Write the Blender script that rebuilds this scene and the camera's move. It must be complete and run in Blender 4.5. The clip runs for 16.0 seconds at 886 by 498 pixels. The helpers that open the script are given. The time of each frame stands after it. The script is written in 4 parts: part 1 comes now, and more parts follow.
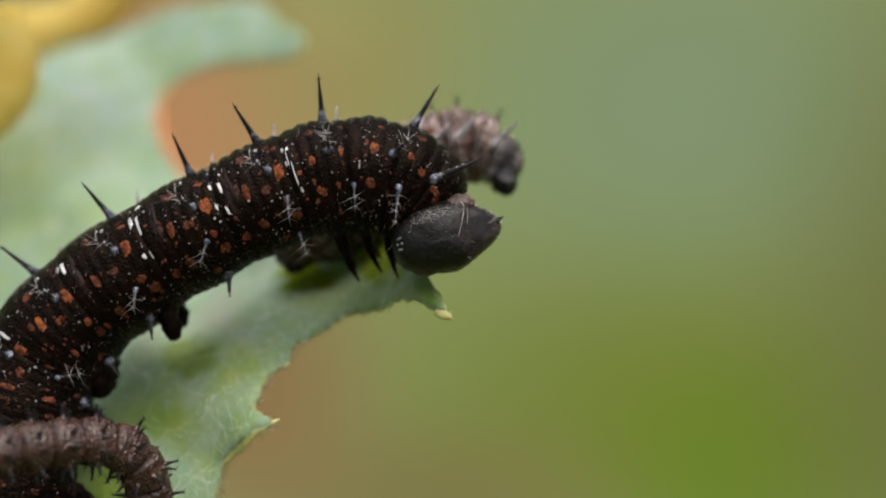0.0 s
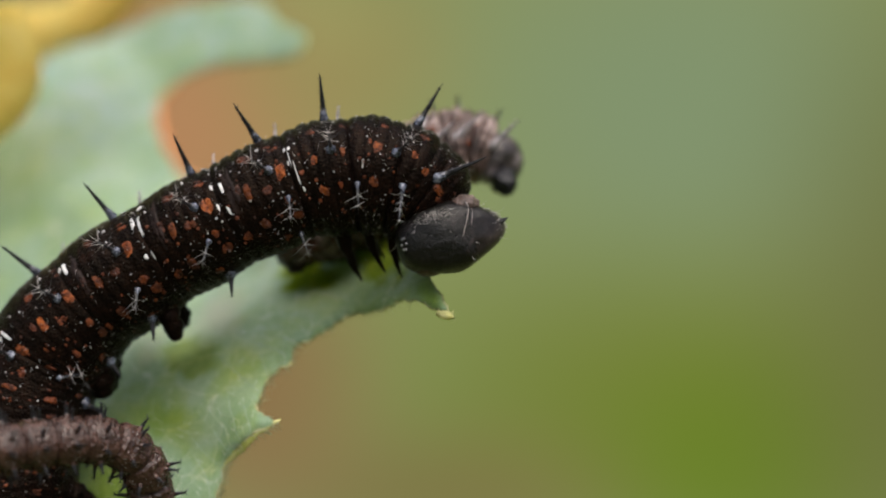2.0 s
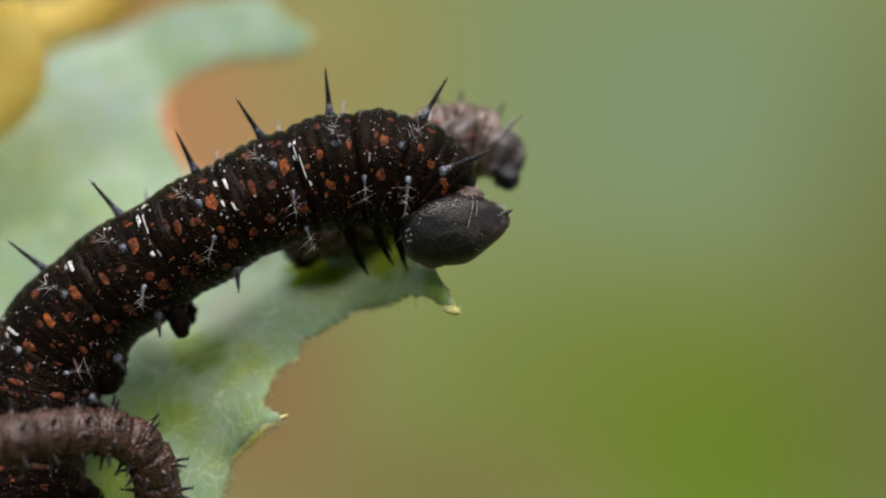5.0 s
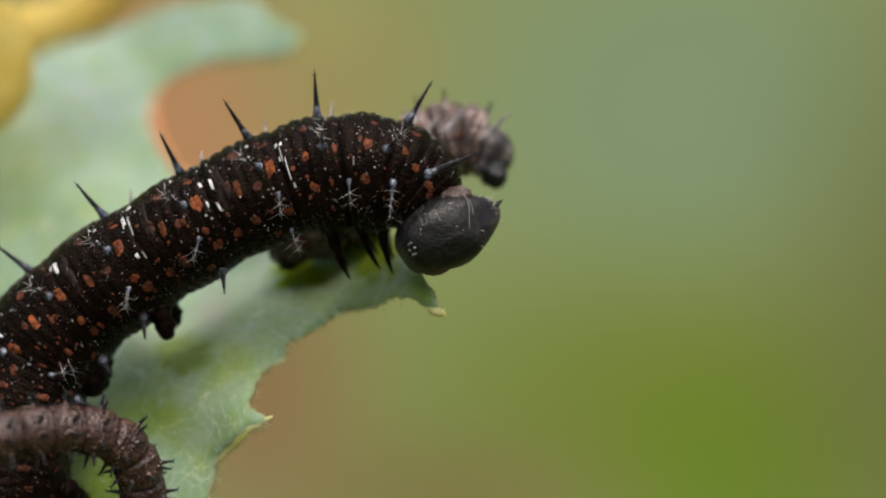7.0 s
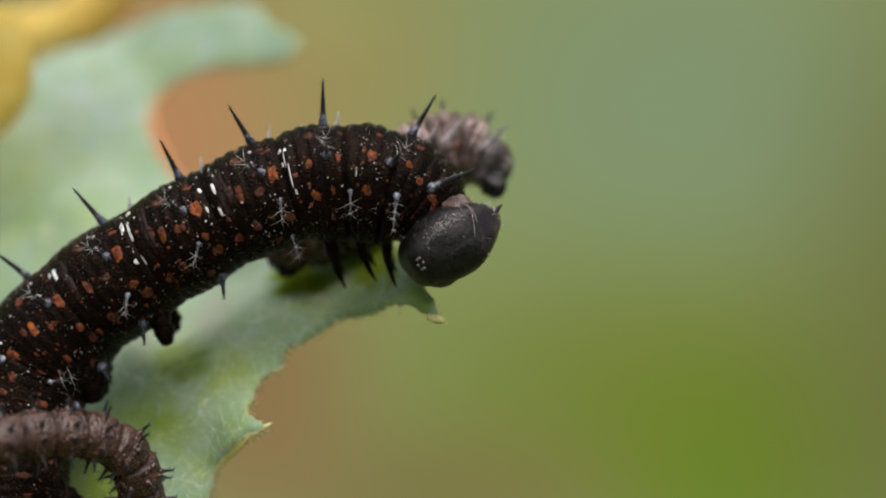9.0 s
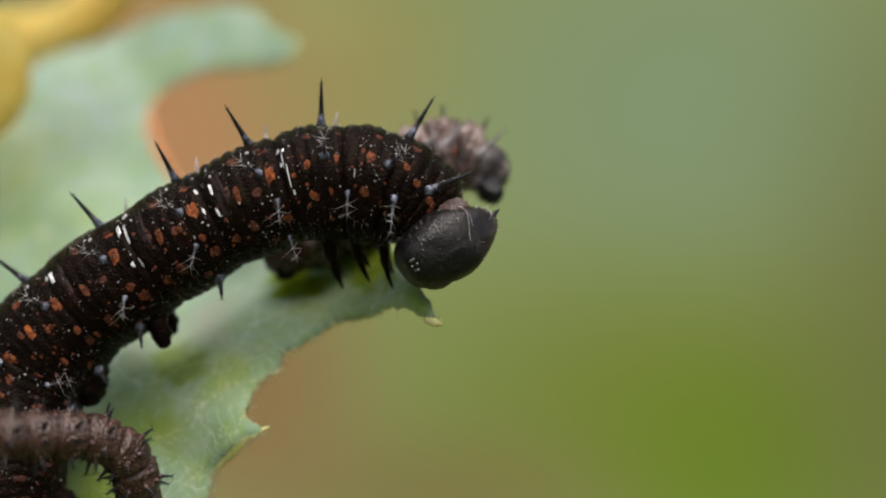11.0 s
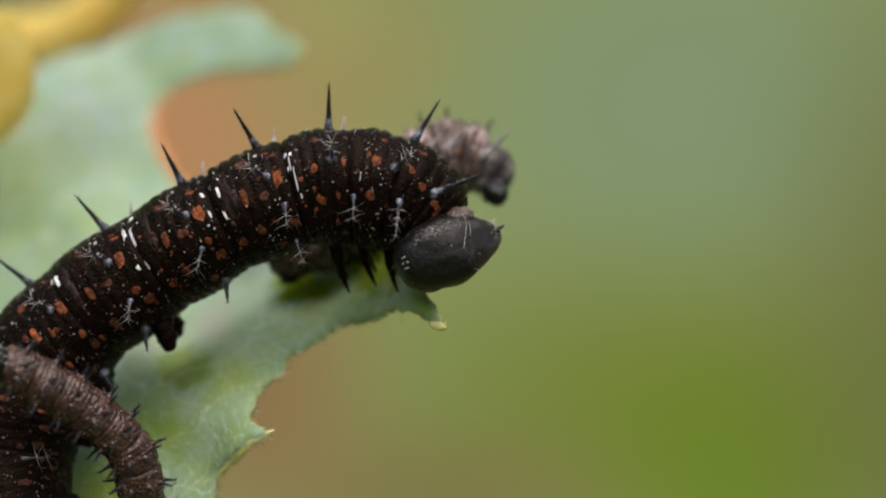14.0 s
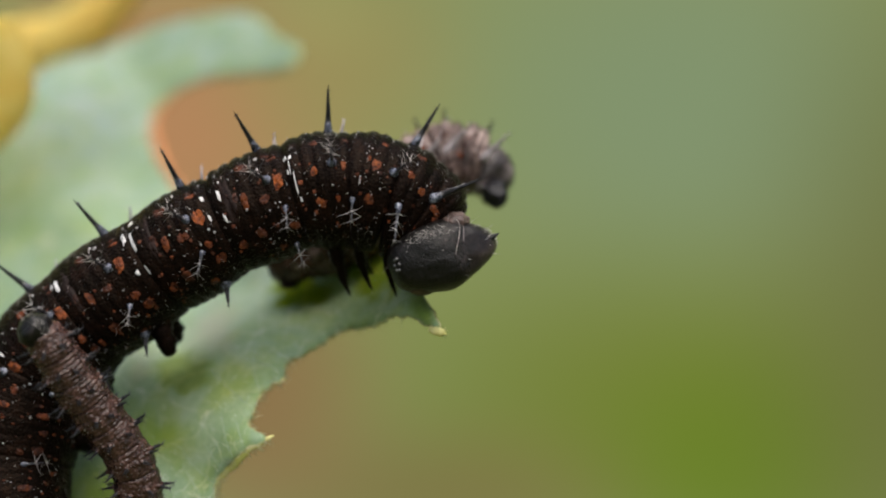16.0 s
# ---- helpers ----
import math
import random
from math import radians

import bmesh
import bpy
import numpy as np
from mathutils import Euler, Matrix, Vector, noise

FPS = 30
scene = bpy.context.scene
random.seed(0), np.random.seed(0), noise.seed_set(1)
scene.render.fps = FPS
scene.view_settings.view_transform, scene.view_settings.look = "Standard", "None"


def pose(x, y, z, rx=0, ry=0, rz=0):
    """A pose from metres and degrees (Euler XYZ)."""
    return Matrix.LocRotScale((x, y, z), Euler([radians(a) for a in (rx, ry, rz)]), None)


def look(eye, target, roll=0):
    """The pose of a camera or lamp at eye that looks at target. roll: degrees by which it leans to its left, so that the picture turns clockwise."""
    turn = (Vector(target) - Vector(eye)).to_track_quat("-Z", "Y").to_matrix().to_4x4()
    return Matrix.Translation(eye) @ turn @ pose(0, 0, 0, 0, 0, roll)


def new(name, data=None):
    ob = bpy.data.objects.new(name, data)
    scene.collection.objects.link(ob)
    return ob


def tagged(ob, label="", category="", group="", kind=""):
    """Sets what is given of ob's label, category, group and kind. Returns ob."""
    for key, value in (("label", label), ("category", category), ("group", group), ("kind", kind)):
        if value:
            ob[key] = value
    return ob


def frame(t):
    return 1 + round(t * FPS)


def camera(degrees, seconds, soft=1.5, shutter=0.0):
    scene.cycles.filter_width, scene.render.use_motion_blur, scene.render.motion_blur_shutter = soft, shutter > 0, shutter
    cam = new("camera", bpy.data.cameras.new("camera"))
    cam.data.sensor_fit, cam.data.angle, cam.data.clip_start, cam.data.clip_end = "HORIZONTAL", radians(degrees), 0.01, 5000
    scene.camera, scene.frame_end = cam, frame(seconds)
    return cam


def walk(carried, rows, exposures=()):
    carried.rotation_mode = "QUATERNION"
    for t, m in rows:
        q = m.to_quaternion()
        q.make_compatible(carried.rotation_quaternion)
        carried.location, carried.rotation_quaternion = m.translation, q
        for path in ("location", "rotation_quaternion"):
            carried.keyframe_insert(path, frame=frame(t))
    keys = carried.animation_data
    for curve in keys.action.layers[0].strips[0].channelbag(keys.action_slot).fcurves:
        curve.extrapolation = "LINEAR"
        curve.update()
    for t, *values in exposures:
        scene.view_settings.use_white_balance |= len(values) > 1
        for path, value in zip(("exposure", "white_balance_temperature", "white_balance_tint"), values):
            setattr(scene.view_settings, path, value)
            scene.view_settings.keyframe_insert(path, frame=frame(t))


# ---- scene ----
# A close-up of caterpillars on a plant leaf. Plan numbers are millimetres from the point of sharp focus,
# 360 mm above the ground; mm() turns them into metres.
from mathutils import geometry

MM = 0.001
EYE_HEIGHT = 0.360
Y = Vector((0, 1, 0))


def mm(x, y, z):
    return Vector((x * MM, y * MM, EYE_HEIGHT + z * MM))


# ---- camera: a macro lens on a tripod, level, 100 mm from the subject ----
cam = camera(22.18, 16.0, soft=2.1)
cam.data.dof.use_dof = True
cam.data.dof.focus_distance = 0.0978
cam.data.dof.aperture_fstop = 21.0
EYE = pose(0, -0.100, EYE_HEIGHT, 90, 0, 0)
walk(cam, [(0, EYE), (16, EYE)])

# ---- light: a bright overcast day ----
SUN_ELEVATION, SUN_FROM = 63, 10           # degrees; the azimuth is turned from behind the camera to its right
world = bpy.data.worlds.new("sky")
scene.world = world
world.use_nodes = True
sky = world.node_tree.nodes.new("ShaderNodeTexSky")
sky.sky_type = "NISHITA"
sky.sun_disc = False
sky.sun_elevation = radians(SUN_ELEVATION)
sky.sun_rotation = radians(180 - SUN_FROM)
sky.air_density, sky.dust_density, sky.ozone_density = 1.0, 6.0, 0.5
world.node_tree.links.new(sky.outputs[0], world.node_tree.nodes["Background"].inputs[0])
world.node_tree.nodes["Background"].inputs[1].default_value = 0.17
sun = new("sun", bpy.data.lights.new("sun", "SUN"))
sun.data.energy, sun.data.angle, sun.data.color = 2.9, radians(80), (1.0, 0.95, 0.87)
_a, _e = radians(SUN_FROM), radians(SUN_ELEVATION)
_from = Vector((math.sin(_a) * math.cos(_e), -math.cos(_a) * math.cos(_e), math.sin(_e)))
sun.matrix_world = look(_from * 3, (0, 0, 0))
scene.view_settings.exposure = 0.0


# ---- materials ----
def lin(r, g, b):
    """Linear colour from 0 to 255 values."""
    return tuple((c / 255 / 12.92 if c <= 10 else ((c / 255 + 0.055) / 1.055) ** 2.4) for c in (r, g, b)) + (1.0,)


def nodes_of(name):
    m = bpy.data.materials.new(name)
    m.use_nodes = True
    return m, m.node_tree.nodes, m.node_tree.links


def spread_coords(nodes, links):
    """Object coordinates in millimetres, shifted for each object, so that alike pieces differ."""
    tc = nodes.new("ShaderNodeTexCoord")
    info = nodes.new("ShaderNodeObjectInfo")
    mul = nodes.new("ShaderNodeVectorMath")
    mul.operation = "MULTIPLY_ADD"
    mul.inputs[1].default_value = (1000, 1000, 1000)
    shift = nodes.new("ShaderNodeVectorMath")
    shift.operation = "SCALE"
    shift.inputs[0].default_value = (37.0, 53.0, 71.0)
    links.new(info.outputs["Random"], shift.inputs["Scale"])
    links.new(tc.outputs["Object"], mul.inputs[0])
    links.new(shift.outputs[0], mul.inputs[2])
    return mul.outputs[0]


def ramp(nodes, stops):
    r = nodes.new("ShaderNodeValToRGB")
    while len(r.color_ramp.elements) < len(stops):
        r.color_ramp.elements.new(0.5)
    for e, (p, c) in zip(r.color_ramp.elements, stops):
        e.position, e.color = p, (tuple(c) + (1.0,))[:4]
    return r


def surface_material(name, stops, scale, rough=0.5, bump=0.05, fine=6.0, fine_mix=0.35, spec=0.5, translucent=0.0, sheen=0.0, coat=0.0, glow=(1.0, 1.0, 1.0)):
    """Two scales of mottling over a colour ramp, a fine relief, and roughness that varies with it."""
    m, nodes, links = nodes_of(name)
    bsdf = nodes["Principled BSDF"]
    co = spread_coords(nodes, links)
    big = nodes.new("ShaderNodeTexNoise")
    big.inputs["Scale"].default_value, big.inputs["Detail"].default_value = scale, 4
    small = nodes.new("ShaderNodeTexNoise")
    small.inputs["Scale"].default_value, small.inputs["Detail"].default_value = scale * fine, 6
    for n in (big, small):
        links.new(co, n.inputs["Vector"])
    mix = nodes.new("ShaderNodeMix")
    mix.inputs[0].default_value = fine_mix
    links.new(big.outputs[0], mix.inputs[2])
    links.new(small.outputs[0], mix.inputs[3])
    cr = ramp(nodes, stops)
    links.new(mix.outputs[0], cr.inputs[0])
    links.new(cr.outputs[0], bsdf.inputs["Base Color"])
    rr = nodes.new("ShaderNodeMapRange")
    rr.inputs[3].default_value, rr.inputs[4].default_value = max(rough - 0.12, 0.05), min(rough + 0.15, 1)
    links.new(small.outputs[0], rr.inputs[0])
    links.new(rr.outputs[0], bsdf.inputs["Roughness"])
    b = nodes.new("ShaderNodeBump")
    b.inputs["Strength"].default_value, b.inputs["Distance"].default_value = 0.7, bump * MM
    links.new(small.outputs[0], b.inputs["Height"])
    links.new(b.outputs[0], bsdf.inputs["Normal"])
    bsdf.inputs["Specular IOR Level"].default_value = spec
    bsdf.inputs["Sheen Weight"].default_value = sheen
    bsdf.inputs["Coat Weight"].default_value = coat
    if translucent:
        tr = nodes.new("ShaderNodeBsdfTranslucent")
        through_leaf = nodes.new("ShaderNodeMix")        # light that passes through is filtered once more
        through_leaf.name = "through_leaf"
        through_leaf.data_type, through_leaf.blend_type = "RGBA", "MULTIPLY"
        through_leaf.inputs[0].default_value = 1.0
        links.new(cr.outputs[0], through_leaf.inputs[6])
        through_leaf.inputs[7].default_value = (*glow, 1.0)
        links.new(through_leaf.outputs[2], tr.inputs[0])
        ms = nodes.new("ShaderNodeMixShader")
        ms.inputs[0].default_value = translucent
        links.new(bsdf.outputs[0], ms.inputs[1])
        links.new(tr.outputs[0], ms.inputs[2])
        links.new(ms.outputs[0], nodes["Material Output"].inputs[0])
    return m


SKIN = surface_material("black_skin", [(0.40, (0.0024, 0.0016, 0.0013)), (0.52, (0.0042, 0.0024, 0.0018)), (0.66, (0.011, 0.0052, 0.0033))], 1.4, 0.30, 0.05, 7, 0.5, 0.05)
ORANGE = surface_material("orange_mark", [(0.38, (0.035, 0.008, 0.003)), (0.47, (0.13, 0.030, 0.006)), (0.64, (0.31, 0.080, 0.012))], 3.4, 0.55, 0.05, spec=0.2)
RUST = surface_material("rust_mark", [(0.37, (0.02, 0.005, 0.0025)), (0.5, (0.085, 0.019, 0.005)), (0.65, (0.19, 0.046, 0.009))], 3.0, 0.5, 0.05, spec=0.2)
WHITE = surface_material("white_fleck_and_glint", [(0.3, (0.42, 0.42, 0.44)), (0.7, (0.72, 0.72, 0.72))], 4.0, 0.4, 0.02)
DASH = surface_material("white_dash", [(0.36, (0.26, 0.26, 0.28)), (0.52, (0.60, 0.60, 0.61)), (0.7, (0.76, 0.76, 0.76))], 3.0, 0.35, 0.03)


def vary_islands(m, low):
    """Dims each separate mark of a mesh by its own amount."""
    nodes, links = m.node_tree.nodes, m.node_tree.links
    bsdf = nodes["Principled BSDF"]
    geo = nodes.new("ShaderNodeNewGeometry")
    rg = nodes.new("ShaderNodeMapRange")
    rg.inputs[3].default_value, rg.inputs[4].default_value = low, 1.0
    links.new(geo.outputs["Random Per Island"], rg.inputs[0])
    mx = nodes.new("ShaderNodeVectorMath")
    mx.operation = "SCALE"
    links.new(bsdf.inputs["Base Color"].links[0].from_socket, mx.inputs[0])
    links.new(rg.outputs[0], mx.inputs["Scale"])
    links.new(mx.outputs[0], bsdf.inputs["Base Color"])


BAND = surface_material("brown_band", [(0.38, (0.006, 0.0035, 0.003)), (0.62, (0.022, 0.0125, 0.010))], 1.6, 0.4, 0.04, 7, 0.5, 0.12)
vary_islands(ORANGE, 0.5)
vary_islands(RUST, 0.35)
vary_islands(WHITE, 0.12)
SPINE = surface_material("black_spine", [(0.4, (0.005, 0.005, 0.0065)), (0.7, (0.022, 0.022, 0.028))], 3.0, 0.3, 0.02, spec=0.28)
SHAFT = surface_material("grey_spine_shaft", [(0.42, (0.010, 0.011, 0.016)), (0.66, (0.10, 0.105, 0.13))], 4.0, 0.3, 0.02, spec=0.6)
PALE_FOOT = surface_material("pale_blue_spine_foot", [(0.44, (0.012, 0.014, 0.022)), (0.56, (0.08, 0.09, 0.13)), (0.70, (0.40, 0.43, 0.50))], 3.5, 0.24, 0.02, spec=0.7)
TAN_HAIR = surface_material("tan_bristle", [(0.34, (0.14, 0.12, 0.11)), (0.48, (0.46, 0.40, 0.38)), (0.64, (0.76, 0.70, 0.67))], 2.5, 0.4, 0.0)
LILAC = surface_material("lilac_grey_spine", [(0.4, (0.14, 0.125, 0.135)), (0.65, (0.36, 0.33, 0.35))], 2.5, 0.4, 0.03)
HAIR = surface_material("pale_bristle", [(0.34, (0.26, 0.24, 0.24)), (0.64, (0.72, 0.69, 0.68))], 2.5, 0.4, 0.0)
HEAD = surface_material("dark_head_capsule", [(0.38, (0.0015, 0.0014, 0.0014)), (0.50, (0.0045, 0.0038, 0.0037)), (0.60, (0.015, 0.012, 0.0115)), (0.68, (0.040, 0.031, 0.029))], 0.55, 0.30, 0.05, 9, 0.45, 0.3)
REAR_HEAD = surface_material("grey_brown_head", [(0.37, (0.012, 0.009, 0.009)), (0.5, (0.055, 0.043, 0.043)), (0.64, (0.25, 0.215, 0.22))], 0.9, 0.45, 0.05, 5, 0.4, 0.5)
FACE = surface_material("brown_face_plate", [(0.36, (0.006, 0.0045, 0.0042)), (0.52, (0.020, 0.0155, 0.0145)), (0.66, (0.050, 0.039, 0.036))], 0.8, 0.34, 0.03, 6, 0.4, 0.3)
EYE = surface_material("shiny_eye", [(0.3, (0.01, 0.01, 0.012)), (0.7, (0.03, 0.03, 0.035))], 3.0, 0.32, 0.0, spec=1.0, coat=1.0)
NECK = surface_material("pinkish_neck_skin", [(0.38, (0.03, 0.018, 0.015)), (0.52, (0.09, 0.06, 0.052)), (0.66, (0.22, 0.17, 0.155))], 1.6, 0.4, 0.05, 5, 0.45, 0.4)
JAW = surface_material("brown_mouthparts", [(0.35, (0.02, 0.012, 0.009)), (0.7, (0.08, 0.045, 0.034))], 2.0, 0.45, 0.03)
BROWN = surface_material("brown_skin", [(0.36, (0.021, 0.0096, 0.007)), (0.50, (0.045, 0.0215, 0.016)), (0.66, (0.096, 0.050, 0.039))], 2.0, 0.20, 0.05, 4, 0.45, 0.44)
ROSY = surface_material("rosy_brown_skin", [(0.40, (0.018, 0.010, 0.008)), (0.52, (0.10, 0.062, 0.054)), (0.66, (0.40, 0.32, 0.30))], 0.7, 0.5, 0.05, 5, 0.4, 0.5)
LEAF = surface_material("leaf_green", [(0.34, (0.21, 0.33, 0.20)), (0.5, (0.285, 0.42, 0.32)), (0.66, (0.38, 0.50, 0.45))], 0.35, 0.55, 0.06, 9, 0.3, 0.35, translucent=0.40, sheen=0.4, glow=(1.0, 1.0, 0.25))
RIM = surface_material("leaf_rim", [(0.4, (0.13, 0.15, 0.04)), (0.52, (0.36, 0.37, 0.13)), (0.66, (0.76, 0.74, 0.44))], 1.8, 0.5, 0.03, translucent=0.2)
ROLL = surface_material("leaf_underside", [(0.35, (0.40, 0.44, 0.09)), (0.65, (0.70, 0.70, 0.26))], 1.5, 0.55, 0.06, translucent=0.5)
VEIN = surface_material("pale_vein", [(0.35, (0.30, 0.41, 0.28)), (0.65, (0.48, 0.57, 0.43))], 3.0, 0.5, 0.03, translucent=0.2)
TOOTH = surface_material("horny_tooth", [(0.35, (0.62, 0.60, 0.20)), (0.65, (0.92, 0.89, 0.48))], 3.0, 0.35, 0.06, translucent=0.4)
FUZZ = surface_material("leaf_hair", [(0.3, (0.74, 0.76, 0.52)), (0.7, (0.88, 0.89, 0.70))], 2.0, 0.5, 0.0, translucent=0.75)
YELLOW = surface_material("yellow_leaf", [(0.3, (0.78, 0.54, 0.12)), (0.5, (0.86, 0.71, 0.24)), (0.7, (0.88, 0.82, 0.44))], 0.12, 0.6, 0.05, translucent=0.58, spec=0.2)
WITHERED = surface_material("withered_rim", [(0.3, (0.30, 0.11, 0.035)), (0.7, (0.52, 0.22, 0.08))], 0.7, 0.6, 0.03)
STEM = surface_material("stem_green", [(0.3, (0.08, 0.12, 0.04)), (0.7, (0.18, 0.22, 0.09))], 0.6, 0.55, 0.05)
SOIL = surface_material("garden_ground", [(0.3, (0.035, 0.03, 0.015)), (0.5, (0.06, 0.075, 0.02)), (0.7, (0.10, 0.13, 0.04))], 0.012, 0.9, 3.0, 12, 0.4, 0.2)


def add_grains(m, scale, height):
    """Close-set rounded grains on a skin."""
    nodes, links = m.node_tree.nodes, m.node_tree.links
    bsdf = nodes["Principled BSDF"]
    co = spread_coords(nodes, links)
    vo = nodes.new("ShaderNodeTexVoronoi")
    vo.feature = "SMOOTH_F1"
    vo.inputs["Scale"].default_value = scale
    vo.inputs["Smoothness"].default_value = 0.4
    links.new(co, vo.inputs["Vector"])
    b = nodes.new("ShaderNodeBump")
    b.invert = True
    b.inputs["Strength"].default_value, b.inputs["Distance"].default_value = 0.9, height * MM
    links.new(vo.outputs["Distance"], b.inputs["Height"])
    links.new(bsdf.inputs["Normal"].links[0].from_socket, b.inputs["Normal"])
    links.new(b.outputs[0], bsdf.inputs["Normal"])


add_grains(SKIN, 7.5, 0.045)
SKIN.node_tree.nodes["Principled BSDF"].inputs["Specular Tint"].default_value = (1.0, 0.78, 0.62, 1.0)
add_grains(ORANGE, 5.0, 0.08)
add_grains(RUST, 5.0, 0.08)
add_grains(BROWN, 6.0, 0.07)
add_grains(ROSY, 4.0, 0.08)
add_grains(HEAD, 17.0, 0.022)
add_grains(SPINE, 7.0, 0.06)


def add_veinlets(m):
    """A net of fine pale veins over the leaf's colour and relief."""
    nodes, links = m.node_tree.nodes, m.node_tree.links
    bsdf = nodes["Principled BSDF"]
    colour = bsdf.inputs["Base Color"].links[0].from_socket
    co = spread_coords(nodes, links)
    warp = nodes.new("ShaderNodeTexNoise")
    warp.inputs["Scale"].default_value = 0.9
    links.new(co, warp.inputs["Vector"])
    bent = nodes.new("ShaderNodeVectorMath")
    bent.operation = "ADD"
    links.new(co, bent.inputs[0])
    links.new(warp.outputs["Color"], bent.inputs[1])
    for scale, width, strength in ((0.33, 0.010, 1.0), (0.9, 0.014, 0.7)):
        vo = nodes.new("ShaderNodeTexVoronoi")
        vo.feature = "DISTANCE_TO_EDGE"
        vo.inputs["Scale"].default_value = scale
        links.new(bent.outputs[0], vo.inputs["Vector"])
        rg = nodes.new("ShaderNodeMapRange")
        for i, v in zip((1, 2, 3, 4), (0.0, width, strength, 0.0)):
            rg.inputs[i].default_value = v
        links.new(vo.outputs["Distance"], rg.inputs[0])
        mx = nodes.new("ShaderNodeMix")
        mx.data_type = "RGBA"
        links.new(rg.outputs[0], mx.inputs[0])
        links.new(colour, mx.inputs[6])
        mx.inputs[7].default_value = (0.58, 0.64, 0.66, 1)
        colour = mx.outputs[2]
    # yellowish areas where the bloom is rubbed off, wide ones and small ones
    for scale, low, high, most in ((0.13, 0.50, 0.66, 0.4), (0.75, 0.48, 0.64, 0.5)):
        area = nodes.new("ShaderNodeTexNoise")
        area.inputs["Scale"].default_value, area.inputs["Detail"].default_value = scale, 4
        links.new(co, area.inputs["Vector"])
        rg = nodes.new("ShaderNodeMapRange")
        for i, v in zip((1, 2, 3, 4), (low, high, 0.0, most)):
            rg.inputs[i].default_value = v
        links.new(area.outputs[0], rg.inputs[0])
        mx = nodes.new("ShaderNodeMix")
        mx.data_type = "RGBA"
        mx.blend_type = "MULTIPLY"
        links.new(rg.outputs[0], mx.inputs[0])
        links.new(colour, mx.inputs[6])
        mx.inputs[7].default_value = (1.0, 0.98, 0.42, 1)
        colour = mx.outputs[2]
    # shade under the caterpillars painted into the blade as deep green, plus other tints
    tc = nodes.new("ShaderNodeTexCoord")
    sheen_left = None
    ragged = nodes.new("ShaderNodeVectorMath")
    ragged.operation = "MULTIPLY_ADD"
    ragged.inputs[1].default_value = (1000, 1000, 1000)
    drift = nodes.new("ShaderNodeVectorMath")
    drift.operation = "SCALE"
    drift.inputs["Scale"].default_value = 1.6
    links.new(warp.outputs["Color"], drift.inputs[0])
    links.new(tc.outputs["Object"], ragged.inputs[0])
    links.new(drift.outputs[0], ragged.inputs[2])
    shade_green = (0.80, 0.84, 0.22, 1)
    # the yellow-green tint near the tip stands in for light through the blade
    deep_shade, yellow_green, sere = (0.72, 0.68, 0.06, 1), (1.0, 0.96, 0.5, 1), (1.0, 0.93, 0.55, 1)
    # the last tint paints sky light onto the bloom below the belly
    dull, lit_bloom = (0.78, 0.75, 0.84, 1), (0.36, 0.385, 0.33, 1)
    for place, half, most, tint in (((27.5, 358.65), (1.75, 0.75), 1.0, deep_shade), ((31.05, 359.6), (1.5, 1.4), 0.95, deep_shade), ((22.3, 355.05), (1.7, 0.85), 0.65, deep_shade), ((20.6, 352.3), (2.6, 1.2), 0.9, shade_green), ((18.9, 349.3), (2.6, 2.2), 1.0, shade_green),
                                    ((33.25, 358.3), (0.8, 1.0), 0.9, shade_green), ((29.8, 357.75), (5.0, 1.7), 0.6, yellow_green), ((25.5, 355.6), (2.2, 0.8), 0.5, yellow_green), ((24.9, 354.6), (1.6, 1.1), 0.7, yellow_green), ((22.3, 351.8), (1.5, 1.6), 0.7, yellow_green), ((10.0, 365.3), (3.5, 4.5), 0.8, sere),
                                    ((13.8, 367.0), (4.5, 4.0), 0.8, dull), ((23.3, 356.9), (1.8, 1.4), 0.7, lit_bloom), ((20.1, 355.4), (0.9, 1.0), 0.5, lit_bloom)):
        mp = nodes.new("ShaderNodeMapping")
        mp.inputs["Location"].default_value = (-(place[0] + 0.8) / half[0], 0, -(place[1] + 0.8) / half[1])
        mp.inputs["Scale"].default_value = (1 / half[0], 0, 1 / half[1])
        links.new(ragged.outputs[0], mp.inputs["Vector"])
        ln = nodes.new("ShaderNodeVectorMath")
        ln.operation = "LENGTH"
        links.new(mp.outputs[0], ln.inputs[0])
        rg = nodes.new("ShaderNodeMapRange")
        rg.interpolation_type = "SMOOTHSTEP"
        for i, v in zip((1, 2, 3, 4), (0.6 if tint == deep_shade else 0.2, 1.15, most, 0.0)):
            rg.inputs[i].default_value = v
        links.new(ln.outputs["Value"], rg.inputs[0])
        if tint == deep_shade:                                  # the painted shade takes the sheen off too
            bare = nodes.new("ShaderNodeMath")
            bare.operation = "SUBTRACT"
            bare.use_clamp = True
            if sheen_left is None:
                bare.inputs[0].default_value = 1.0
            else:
                links.new(sheen_left, bare.inputs[0])
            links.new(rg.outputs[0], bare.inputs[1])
            sheen_left = bare.outputs[0]
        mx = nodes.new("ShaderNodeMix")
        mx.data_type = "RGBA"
        mx.blend_type = "MIX" if tint == lit_bloom else "MULTIPLY"
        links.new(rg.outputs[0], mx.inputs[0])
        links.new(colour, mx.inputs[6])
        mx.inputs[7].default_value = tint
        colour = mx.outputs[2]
    # towards the near margin the blade's colour turns a yellower green
    split = nodes.new("ShaderNodeSeparateXYZ")
    links.new(tc.outputs["Object"], split.inputs[0])
    rg = nodes.new("ShaderNodeMapRange")
    rg.interpolation_type = "SMOOTHSTEP"
